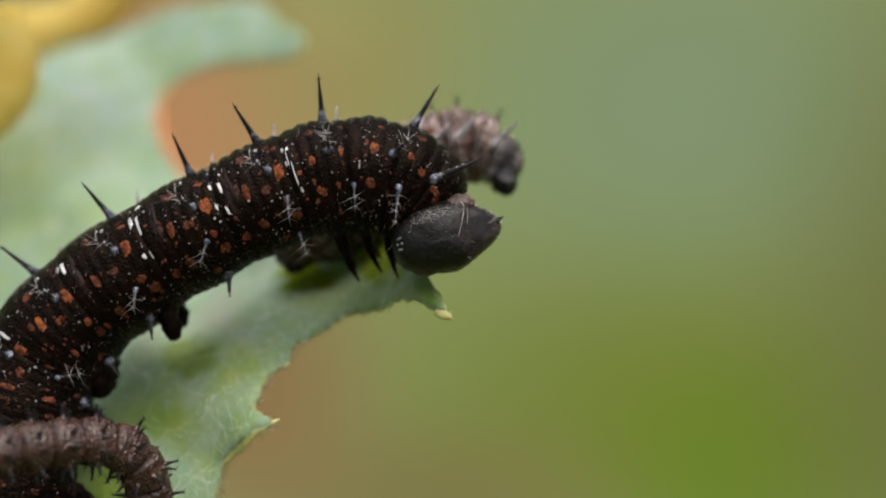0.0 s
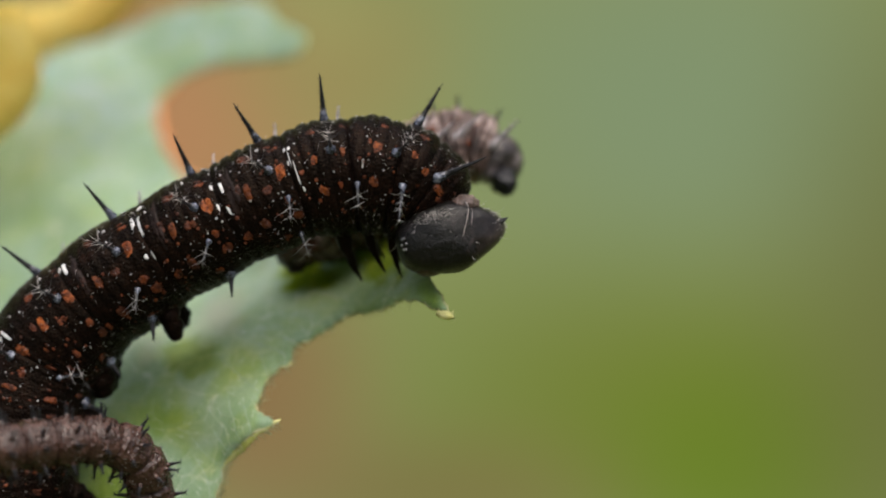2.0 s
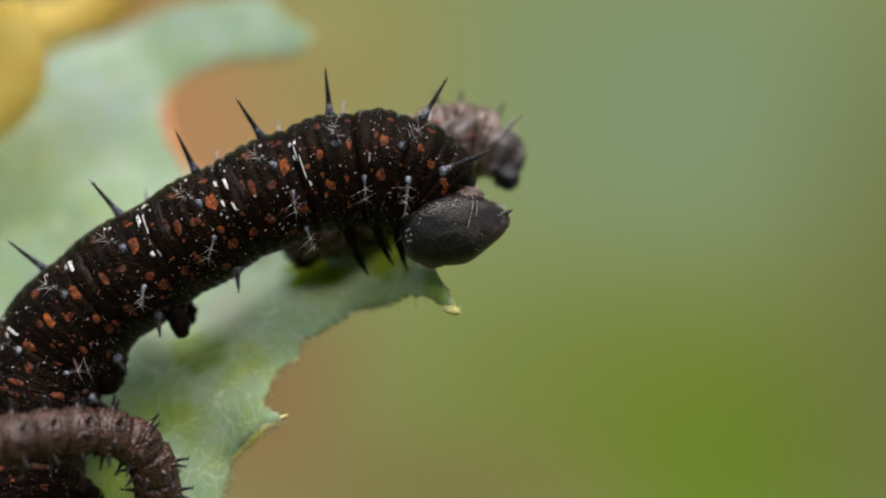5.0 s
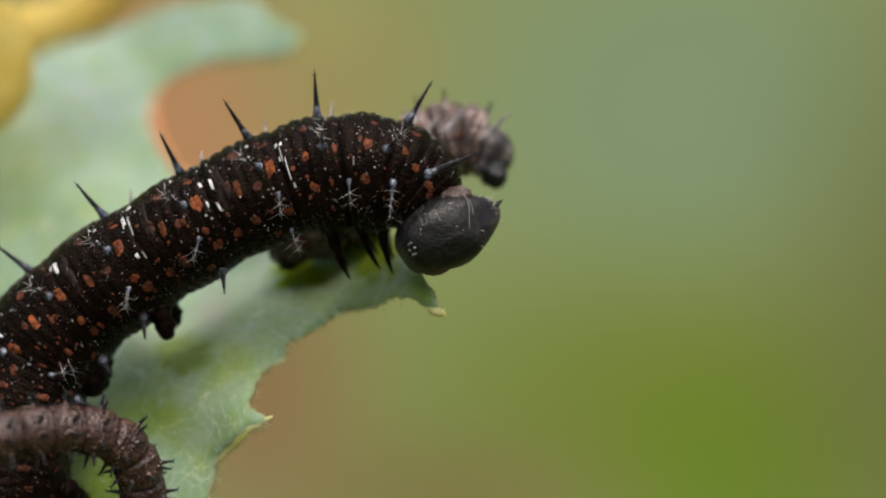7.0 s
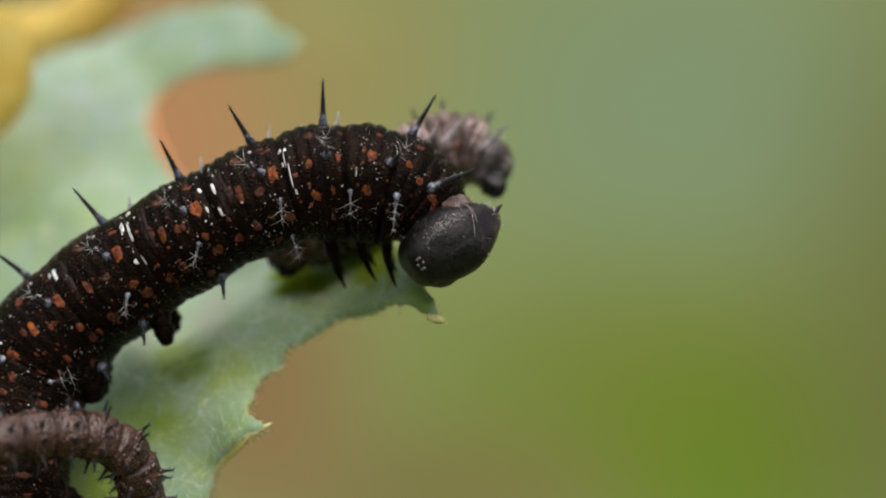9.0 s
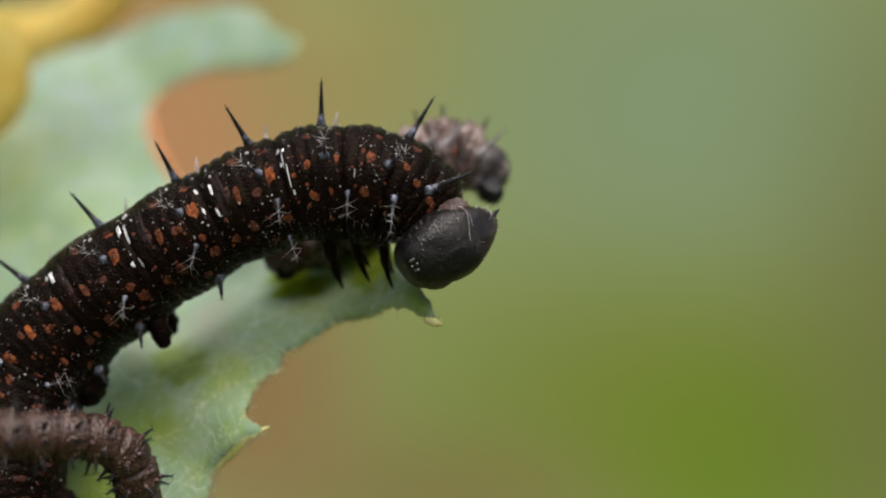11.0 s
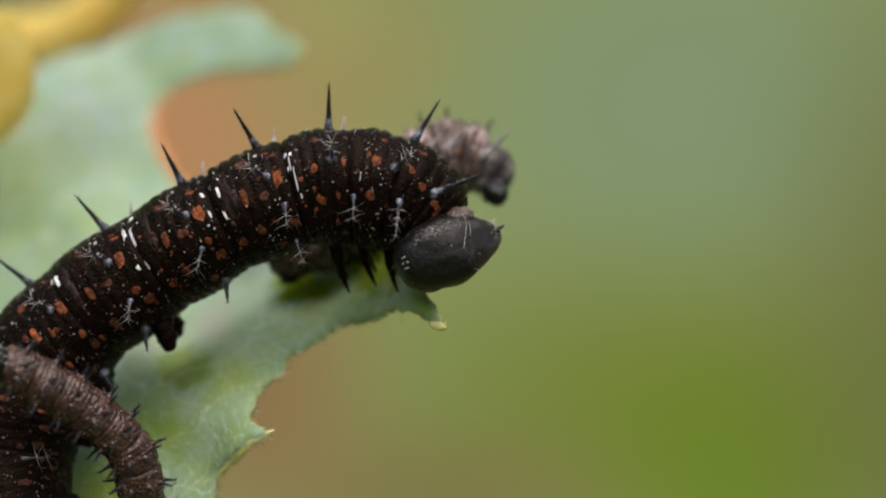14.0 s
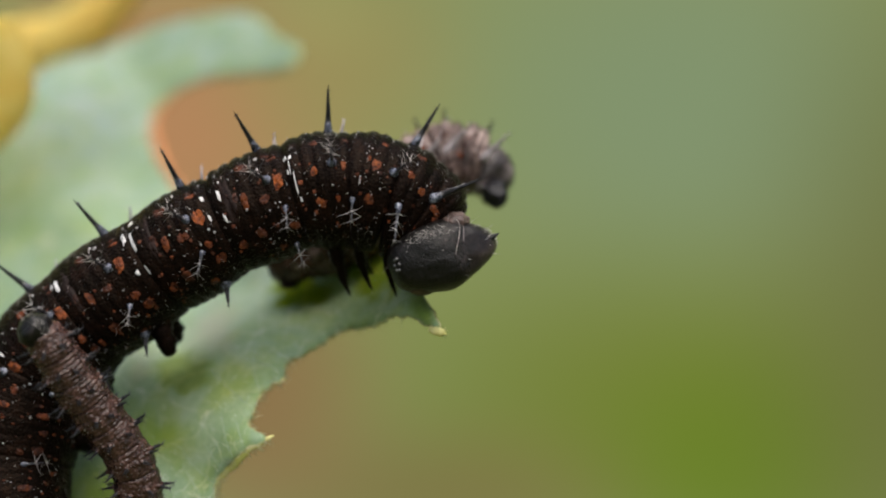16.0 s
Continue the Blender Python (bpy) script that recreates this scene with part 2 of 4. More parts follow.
    for i, v in zip((1, 2, 3, 4), (-0.0055, 0.0025, 0.25, 0.0)):
        rg.inputs[i].default_value = v
    links.new(split.outputs["Y"], rg.inputs[0])
    mx = nodes.new("ShaderNodeMix")
    mx.data_type = "RGBA"
    mx.blend_type = "MULTIPLY"
    links.new(rg.outputs[0], mx.inputs[0])
    links.new(colour, mx.inputs[6])
    mx.inputs[7].default_value = (0.98, 1.02, 0.40, 1)
    links.new(mx.outputs[2], bsdf.inputs["Base Color"])
    links.new(mx.outputs[2], m.node_tree.nodes["through_leaf"].inputs[6])
    for name, most in (("Sheen Weight", 0.4), ("Specular IOR Level", 0.35)):
        weight = nodes.new("ShaderNodeMath")
        weight.operation = "MULTIPLY"
        weight.inputs[1].default_value = most
        links.new(sheen_left, weight.inputs[0])
        links.new(weight.outputs[0], bsdf.inputs[name])


add_veinlets(LEAF)


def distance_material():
    """The garden far behind, out of focus: soft patches of colour with no edges, glowing by themselves in place of a
    lit garden.
    """
    m, nodes, links = nodes_of("garden_distance_glow")
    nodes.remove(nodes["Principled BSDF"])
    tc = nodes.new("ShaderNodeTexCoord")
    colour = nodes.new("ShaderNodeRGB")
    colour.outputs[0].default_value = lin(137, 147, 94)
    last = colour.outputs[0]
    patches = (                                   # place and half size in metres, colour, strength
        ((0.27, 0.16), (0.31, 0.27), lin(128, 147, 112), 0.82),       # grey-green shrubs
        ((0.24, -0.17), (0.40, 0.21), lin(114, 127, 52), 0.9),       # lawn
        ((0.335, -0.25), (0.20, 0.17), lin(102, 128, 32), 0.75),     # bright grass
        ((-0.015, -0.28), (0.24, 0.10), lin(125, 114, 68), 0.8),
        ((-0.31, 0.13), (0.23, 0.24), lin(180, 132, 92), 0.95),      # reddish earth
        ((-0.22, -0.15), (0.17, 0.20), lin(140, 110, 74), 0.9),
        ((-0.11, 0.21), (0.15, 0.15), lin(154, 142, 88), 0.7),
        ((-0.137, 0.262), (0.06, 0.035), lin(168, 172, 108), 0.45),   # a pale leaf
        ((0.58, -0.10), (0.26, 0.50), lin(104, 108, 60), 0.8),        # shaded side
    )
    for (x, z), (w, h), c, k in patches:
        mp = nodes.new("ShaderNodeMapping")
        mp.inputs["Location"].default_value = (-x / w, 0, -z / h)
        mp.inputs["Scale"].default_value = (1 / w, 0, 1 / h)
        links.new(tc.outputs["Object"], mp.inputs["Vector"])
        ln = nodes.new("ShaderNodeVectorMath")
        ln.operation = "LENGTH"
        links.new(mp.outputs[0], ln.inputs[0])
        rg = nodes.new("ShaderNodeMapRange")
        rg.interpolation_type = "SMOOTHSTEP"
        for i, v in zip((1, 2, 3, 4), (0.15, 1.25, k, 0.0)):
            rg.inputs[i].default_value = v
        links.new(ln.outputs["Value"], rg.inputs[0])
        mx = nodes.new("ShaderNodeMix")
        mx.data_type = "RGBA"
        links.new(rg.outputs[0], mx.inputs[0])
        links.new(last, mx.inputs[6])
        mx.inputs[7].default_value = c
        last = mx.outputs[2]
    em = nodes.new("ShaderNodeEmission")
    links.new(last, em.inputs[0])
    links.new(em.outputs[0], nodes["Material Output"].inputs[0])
    return m


DISTANCE = distance_material()


# ---- building helpers ----
def part(name, bm, material, parent=None, label="", basis=None, smooth=True):
    me = bpy.data.meshes.new(name)
    bm.to_mesh(me)
    bm.free()
    for m in (material if isinstance(material, (list, tuple)) else [material]):
        me.materials.append(m)
    if smooth:
        me.polygons.foreach_set("use_smooth", [True] * len(me.polygons))
    ob = new(name, me)
    ob.parent = parent
    if basis is not None:
        ob.matrix_basis = basis
    return tagged(ob, label)


def share(name, me, parent, basis, label=""):
    """Another object on a mesh that exists."""
    ob = new(name, me)
    ob.parent, ob.matrix_basis = parent, basis
    return tagged(ob, label)


def tube(bm, pts, radii, sides=8, slot=0, cap=True):
    """A round rod through pts with a radius at each."""
    rings = []
    for i, p in enumerate(pts):
        t = (pts[min(i + 1, len(pts) - 1)] - pts[max(i - 1, 0)]).normalized()
        n = t.orthogonal().normalized() if i == 0 else (n - t * n.dot(t)).normalized()
        b = t.cross(n)
        rings.append([bm.verts.new(p + (n * math.cos(a) + b * math.sin(a)) * radii[i]) for a in (2 * math.pi * j / sides for j in range(sides))])
    for r0, r1 in zip(rings, rings[1:]):
        for j in range(sides):
            bm.faces.new((r0[j], r0[(j + 1) % sides], r1[(j + 1) % sides], r1[j])).material_index = slot
    if cap:
        bm.faces.new(rings[-1]).material_index = slot
        bm.faces.new(rings[0][::-1]).material_index = slot


def spike(bm, p, d, length, r, sides=3, slot=0):
    """A thin pointed hair from p along d."""
    d = d.normalized()
    n = d.orthogonal().normalized()
    b = d.cross(n)
    base = [bm.verts.new(p + (n * math.cos(a) + b * math.sin(a)) * r) for a in (2 * math.pi * j / sides for j in range(sides))]
    tip = bm.verts.new(p + d * length)
    for j in range(sides):
        bm.faces.new((base[j], base[(j + 1) % sides], tip)).material_index = slot
    return base


def along(pts, u):
    """Place and heading at u along a smooth line through pts."""
    i = min(max(int(math.floor(u)), 0), len(pts) - 2)
    f = u - i
    p1, p2 = pts[i], pts[i + 1]
    p0 = pts[i - 1] if i > 0 else p1 * 2 - p2
    p3 = pts[i + 2] if i + 2 < len(pts) else p2 * 2 - p1
    a, b, c, d = p1 * 2, p2 - p0, p0 * 2 - p1 * 5 + p2 * 4 - p3, -p0 + p1 * 3 - p2 * 3 + p3
    return (a + b * f + c * f * f + d * f ** 3) * 0.5, (b + c * 2 * f + d * 3 * f * f).normalized()


def axes(t):
    """Back (dorsal) and side directions of a body that heads along t."""
    n = t.cross(Y).normalized()
    return n, t.cross(n)


def seat(pts, k):
    """The pose of body segment k of a body that lies along pts."""
    p, t = along(pts, k + 0.5)
    n, b = axes(t)
    return Matrix.Translation(p) @ Matrix((t, n, b)).transposed().to_4x4()


class Body:
    """The skin of a caterpillar lying along pts: rings of folds on every segment."""

    def __init__(self, pts, radii, folds, depth, rough, seed, waist=0.05, slack=0.0, sag=()):
        self.pts, self.radii, self.folds, self.depth, self.rough = pts, radii, folds, depth, rough
        self.waist, self.slack, self.sag = waist, slack, sag
        self.seed = Vector((seed * 7.3, seed * 3.1, seed * 1.7))

    def radius(self, u):
        i = min(max(int(math.floor(u)), 0), len(self.radii) - 2)
        f = u - i
        f = f * f * (3 - 2 * f)
        return self.radii[i] * (1 - f) + self.radii[i + 1] * f

    def rings(self, k):
        return max(3, round((self.pts[min(k + 1, len(self.pts) - 1)] - self.pts[k]).length / MM / self.folds))

    def ridge(self, k, v):
        """The middle of the fold on which v lies."""
        n = self.rings(k)
        return (math.floor(v * n) + 0.5) / n

    def skin(self, k, v, theta, lift=0.0):
        u = k + v
        c, t = along(self.pts, u)
        n, b = axes(t)
        way = n * math.cos(theta) + b * math.sin(theta)
        r = self.radius(u)
        w = v + 0.035 * noise.noise(Vector((u * 1.3, math.cos(theta) * 2.2, math.sin(theta) * 2.2)) + self.seed)
        count = self.rings(k)
        fold = abs(math.sin(math.pi * count * w)) ** 0.6 * (0.7 + 0.6 * noise.noise(Vector((u * 2.0, math.cos(theta) * 1.5, math.sin(theta) * 1.5))))
        edge = min(v, 1 - v)
        dip = self.waist * math.exp(-(max(edge, 0.0) / 0.05) ** 2) + max(-edge, 0) * 1.6
        q = Vector((u * 3.0, math.cos(theta) * 2, math.sin(theta) * 2)) + self.seed
        lump = noise.noise(q * 1.1) * 0.6 + noise.noise(q * Vector((1, 1, 1)).length * 2.3) * 0.4
        fine = noise.noise(q * 6.0) + 0.7 * noise.noise(q * 13.0)
        r = r * (1 - dip + self.depth * (1 - self.slack * min(max((9 - u) / 4, 0), 1)) * (fold - 0.6)) + (lump * self.rough + fine * self.rough * 0.55) * MM + lift
        r *= 1 + 0.05 * math.exp(-((v - 0.45) / 0.3) ** 2)
        if self.sag:                                     # the soft belly hangs or is drawn in
            r += np.interp(u, *self.sag) * max(0, -math.cos(theta)) ** 2 * MM
        return c + way * r, way

    def segment(self, k, around=60, steps=30):
        inv = seat(self.pts, k).inverted()
        bm = bmesh.new()
        rings = []
        for i in range(steps + 1):
            v = -0.07 + 1.14 * i / steps
            rings.append([bm.verts.new(inv @ self.skin(k, v, 2 * math.pi * j / around)[0]) for j in range(around)])
        for r0, r1 in zip(rings, rings[1:]):
            for j in range(around):
                bm.faces.new((r0[j], r1[j], r1[(j + 1) % around], r0[(j + 1) % around]))
        bm.faces.new(rings[0])
        bm.faces.new(rings[-1][::-1])
        return bm, inv

    def patch(self, bm, inv, k, v, theta, half_v, half_t, slot, lift, rnd, n=12, rings=3):
        """A raised mark with an uneven rim that follows the skin."""
        raw = [0.4 + 0.9 * rnd.random() for _ in range(n)]
        shape = [0.25 * raw[j - 1] + 0.5 * raw[j] + 0.25 * raw[(j + 1) % n] for j in range(n)]
        centre = bm.verts.new(inv @ self.skin(k, v, theta, lift)[0])
        last = None
        for r in range(1, rings + 1):
            f = r / rings
            ring = []
            for j in range(n):
                a = 2 * math.pi * j / n
                ca, sa = math.cos(a), math.sin(a)
                ca, sa = (math.copysign(abs(ca) ** 0.75, ca), math.copysign(abs(sa) ** 0.75, sa))
                s = f * shape[j]
                h = lift * (1 - f * f) if r < rings else -0.02 * MM
                ring.append(bm.verts.new(inv @ self.skin(k, v + ca * half_v * s, theta + sa * half_t * s, h)[0]))
            for j in range(n):
                if last:
                    bm.faces.new((last[j], ring[j], ring[(j + 1) % n], last[(j + 1) % n])).material_index = slot
                else:
                    bm.faces.new((centre, ring[j], ring[(j + 1) % n])).material_index = slot
            last = ring

    def mount(self, inv, k, v, theta, lean=0.0, sink=0.05, aim=None):
        """The pose, on segment k, of a spine that stands on the skin."""
        p, way = self.skin(k, v, theta, -sink * MM)
        t = along(self.pts, k + v)[1]
        d = (aim or way + t * lean).normalized()
        x = t.cross(d).normalized()
        return inv @ (Matrix.Translation(p) @ Matrix((x, d.cross(x), d)).transposed().to_4x4())


def spine_mesh(name, length, base, barbs, barb_length, slots, seed, collar=0.3, barb=0.0145, bulb=1.0, count=4):
    """A tapered spine with a pale swollen foot and whorls of side bristles."""
    rnd = random.Random(seed)
    bm = bmesh.new()
    L = length * MM
    zs = [0, 0.06, 0.14, 0.24, 0.36, 0.5, 0.66, 0.82, 1.0]
    rs = [1.25 * bulb, 1.2 * bulb, 0.95 + 0.6 * (bulb - 1), 0.72, 0.62, 0.5, 0.4, 0.25, 0.06]
    pts = [Vector((math.sin(z * 2.2) * 0.03 * L, 0, z * L)) for z in zs]
    cut = 3 if collar else 0
    if cut:
        tube(bm, pts[:cut + 1], [r * base * MM for r in rs[:cut + 1]], 9, 1)
    tube(bm, pts[cut:], [r * base * MM * (1 + (0.12 * rnd.uniform(-1, 1) if i else 0)) for i, r in enumerate(rs[cut:])], 9, 0, not cut)
    bmesh.ops.remove_doubles(bm, verts=bm.verts[:], dist=0.01 * MM) if cut else None
    shaft = bm.verts[:]
    for w, z in enumerate(barbs):
        for j in range(count):
            a = 2 * math.pi * (j + 0.5 * w) / count + rnd.uniform(-0.55, 0.55)
            d = Vector((math.cos(a), math.sin(a), rnd.uniform(0.1, 0.9)))
            foot = spike(bm, Vector((0, 0, (z + (rnd.uniform(-0.025, 0.025) if count > 6 else 0)) * L)), d, barb_length * rnd.uniform(0.55, 1.2) * MM, barb * MM, 3, 2 if len(slots) < 4 or rnd.random() < 0.55 else 3)
            root = min(shaft, key=lambda v: (v.co - foot[0].co).length)
            bm.faces.new((foot[0], foot[1], root)).material_index = 0
    me = bpy.data.meshes.new(name)
    bm.to_mesh(me)
    bm.free()
    for m in slots:
        me.materials.append(m)
    me.polygons.foreach_set("use_smooth", [True] * len(me.polygons))
    return me


TALL_SPINE = spine_mesh("tall_spine", 2.2, 0.185, (0.22, 0.3, 0.38, 0.46, 0.54, 0.62, 0.7, 0.78, 0.86), 0.2, (SPINE, PALE_FOOT, SPINE), 3, barb=0.045, bulb=0.95)
STAR_SPINE = spine_mesh("star_spine", 1.3, 0.12, (0.5, 0.7, 0.95), 0.80, (SPINE, PALE_FOOT, HAIR, SPINE), 4, barb=0.018, bulb=1.6, count=5)
FAR_SPINE = spine_mesh("far_spine", 1.3, 0.14, (0.6, 0.9), 0.14, (LILAC, LILAC, LILAC), 14, barb=0.03)
COLLAR_SPINE = spine_mesh("collar_spine", 2.75, 0.22, (0.06, 0.12, 0.18, 0.24, 0.3, 0.36, 0.42, 0.48, 0.54, 0.6), 0.22, (SPINE, PALE_FOOT, HAIR, SHAFT), 9, barb=0.016, count=14)
PALE_SPINE = spine_mesh("pale_spine", 1.25, 0.062, (0.55, 0.95), 0.72, (SHAFT, PALE_FOOT, HAIR), 8, barb=0.013, bulb=1.9, count=5)
LONG_SPINE = spine_mesh("long_spine", 1.9, 0.09, (0.25, 0.45, 0.65, 0.93), 0.56, (SHAFT, PALE_FOOT, HAIR), 13, barb=0.013, bulb=1.5, count=5)
LOW_SPINE = spine_mesh("low_spine", 1.15, 0.19, (0.4, 0.65, 0.9), 0.3, (SPINE, PALE_FOOT, SPINE), 7, bulb=1.3)
SHORT_SPINE = spine_mesh("short_spine", 0.66, 0.12, (0.35, 0.6, 0.85), 0.25, (SPINE, BROWN, SPINE), 5, barb=0.024)
ROSY_SPINE = spine_mesh("rosy_spine", 1.9, 0.2, (0.3, 0.5, 0.7, 0.9), 0.35, (LILAC, LILAC, TAN_HAIR), 6, barb=0.02)


def leg_mesh(name, length, width, foot, material, knee=0.75, hook=0.0):
    bm = bmesh.new()
    zs = [i / 16 for i in range(17)]
    pts = [Vector((0.10 * z * z, hook * math.sin(math.pi * z), z)) * length * MM for z in zs]
    wide = [np.interp(z, (0, 0.35, 0.7, 0.9, 0.96, 1.0), (1.1, 1.0, knee, foot, foot * 0.85, foot * 0.45)) * (1 + 0.035 * math.sin(z * 22)) for z in zs]
    tube(bm, pts, [width * MM * w for w in wide], 18)
    for v in bm.verts:
        q = v.co / MM
        v.co += Vector((q.x, q.y, 0)) * (0.22 * noise.noise(q * 2.2 + Vector((length, 0, 0))) + 0.15 * noise.noise(q * 6)) * MM
    for i in range(14):
        a = i * 2.4
        spike(bm, Vector((math.cos(a) * width * 0.7 * MM, math.sin(a) * width * 0.7 * MM, (0.4 + 0.5 * i / 14) * length * MM)),
              Vector((math.cos(a), math.sin(a), 0.6)), 0.25 * MM, 0.012 * MM)
    me = bpy.data.meshes.new(name)
    bm.to_mesh(me)
    bm.free()
    me.materials.append(material)
    me.polygons.foreach_set("use_smooth", [True] * len(me.polygons))
    return me


PROLEG = leg_mesh("proleg", 1.8, 0.80, 0.55, SKIN, 0.72)
SLIM_PROLEG = leg_mesh("slim_proleg", 1.7, 0.5, 0.6, SKIN, 0.85)
CLAW = leg_mesh("claw_leg", 2.95, 0.31, 0.26, SKIN, 0.55, -0.05)
SHORT_CLAW = leg_mesh("short_claw_leg", 2.6, 0.23, 0.28, SKIN, 0.6, -0.06)
BROWN_PROLEG = leg_mesh("brown_proleg", 1.15, 0.6, 0.75, BAND)


# ---- setting: ground and far garden ----
def ground():
    bm = bmesh.new()
    bmesh.ops.create_grid(bm, x_segments=60, y_segments=60, size=60)
    tagged(part("ground", bm, SOIL), "dark garden soil with patches of short grass", "ground", kind="structure")


def far_garden():
    """A bent, glowing sheet of distance, 2.4 m behind, standing on the ground."""
    bm = bmesh.new()
    top, r, n = 2.2, 2.5, 48
    rows = []
    for i in range(n + 1):
        a = radians(-65 + 130 * i / n)
        rows.append([bm.verts.new((math.sin(a) * r, math.cos(a) * r - r, z)) for z in (-EYE_HEIGHT - 0.02, top)])
    for p, q in zip(rows, rows[1:]):
        bm.faces.new((p[0], q[0], q[1], p[1]))
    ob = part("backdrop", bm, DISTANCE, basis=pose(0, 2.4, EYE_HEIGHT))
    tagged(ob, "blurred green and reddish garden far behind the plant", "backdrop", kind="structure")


ground()
far_garden()


# ---- the plant ----
TIP = (0.15, -2.85)                       # the leaf's tip, mm across and up
EDGE, RISE = (0.78, 0.626), (-0.626, 0.78)  # directions along the near margin and across the blade


def blade(a, b):
    """A point of the leaf, a mm along its margin from the tip and b mm across, placed to fit the camera's view: near
    the margin it hangs, then it bends back.
    """
    s = min(max((-3.0 - a) / 7.0, 0), 1)
    knee = 2.0 + 5.0 * s * s * (3 - 2 * s)
    d = 1.3 * 2.0 * math.log(1 + math.exp(min((b - knee) / 2.0, 30))) + 0.55 * min(b, 9)
    shelf = min(max((b - 5.3) / 2.2, 0), 1) * min(max(min((-3.5 - a) / 2.0, (a + 11.2) / 1.5), (b - 8.0) / 4.0, 0), 1)
    d -= 1.4 * math.exp(-((a + 9.5) / 2.6) ** 2) * min(max((5.5 - b) / 4.0, 0), 1)
    d -= 1.7 * math.exp(-(a / 2.2) ** 2) * min(max((4.5 - b) / 3.5, 0), 1)
    d += 7.5 * shelf * shelf * (3 - 2 * shelf)
    wave = 0.45 * noise.noise(Vector((a * 0.35, b * 0.35, 2.0))) + 0.12 * noise.noise(Vector((a * 0.9, b * 0.9, 7.0)))
    # scaled up with depth so the outline holds from the camera
    view_spread = 1 + d / 100
    x = (TIP[0] + a * EDGE[0] + b * RISE[0]) * view_spread
    z = (TIP[1] + a * EDGE[1] + b * RISE[1]) * view_spread
    return mm(x, d + wave, z + wave * 0.3)


NEAR_MARGIN = ((0.0, 0.0), (-0.3, 0.5), (-0.5, 1.0), (-0.8, 1.50), (-1.3, 1.78), (-1.7, 1.83), (-2.2, 1.98), (-2.8, 2.33), (-3.5, 2.66), (-4.1, 2.75), (-5.1, 2.83), (-6.2, 3.05), (-6.9, 2.62), (-7.3, 2.75),
               (-8.3, 2.6), (-8.9, 2.25), (-9.25, 1.9), (-9.0, 1.1), (-10.3, 1.3), (-11.0, 1.2), (-11.8, 1.0), (-12.6, 0.4), (-13.2, 0.0), (-14.7, -1.2))
FAR_MARGIN = ((-17.0, -1.6), (-19.7, -1.0), (-22.8, 0.8), (-26.0, 4.0), (-28.2, 8.4), (-28.4, 13.0), (-26.7, 17.4), (-23.5, 20.6), (-17.9, 21.3),
              (-11.8, 19.8), (-9.0, 19.7), (-7.4, 19.9), (-6.2, 19.9), (-5.1, 19.4), (-3.5, 18.7), (-1.6, 18.2), (0.1, 17.4), (1.7, 16.3), (2.35, 15.3), (2.2, 14.7), (2.75, 13.9), (2.6, 13.3), (1.7, 13.2),
              (0.0, 14.2), (-1.7, 15.2), (-3.1, 15.5), (-4.2, 15.2), (-4.8, 14.3), (-5.2, 12.8), (-5.0, 11.8), (-3.8, 10.1), (-1.7, 7.1), (0.2, 4.3), (0.45, 2.3), (0.3, 1.2), (0.15, 0.6))


def margin_line():
    """The whole margin at 0.2 mm steps, with small uneven notches."""
    pts = [Vector((a, b, 0)) for a, b in NEAR_MARGIN + FAR_MARGIN]
    pts.append(pts[0])
    out = []
    for i in range(len(pts) - 1):
        n = max(2, int((pts[i + 1] - pts[i]).length / (0.1 if i < 23 else 0.25)))
        for j in range(n):
            p, t = along(pts, i + j / n) if 0 < i < len(pts) - 2 else (pts[i].lerp(pts[i + 1], j / n), (pts[i + 1] - pts[i]).normalized())
            w = 0.10 * noise.noise(p * 1.7) + 0.09 * noise.noise(p * 4.0) + 0.06 * noise.noise(p * 11.0)
            out.append(p + Vector((-t.y, t.x, 0)) * w)
    return out


def inside(p, loop):
    c = False
    for q, r in zip(loop, loop[1:] + loop[:1]):
        if (q.y > p[1]) != (r.y > p[1]) and p[0] < (r.x - q.x) * (p[1] - q.y) / (r.y - q.y) + q.x:
            c = not c
    return c


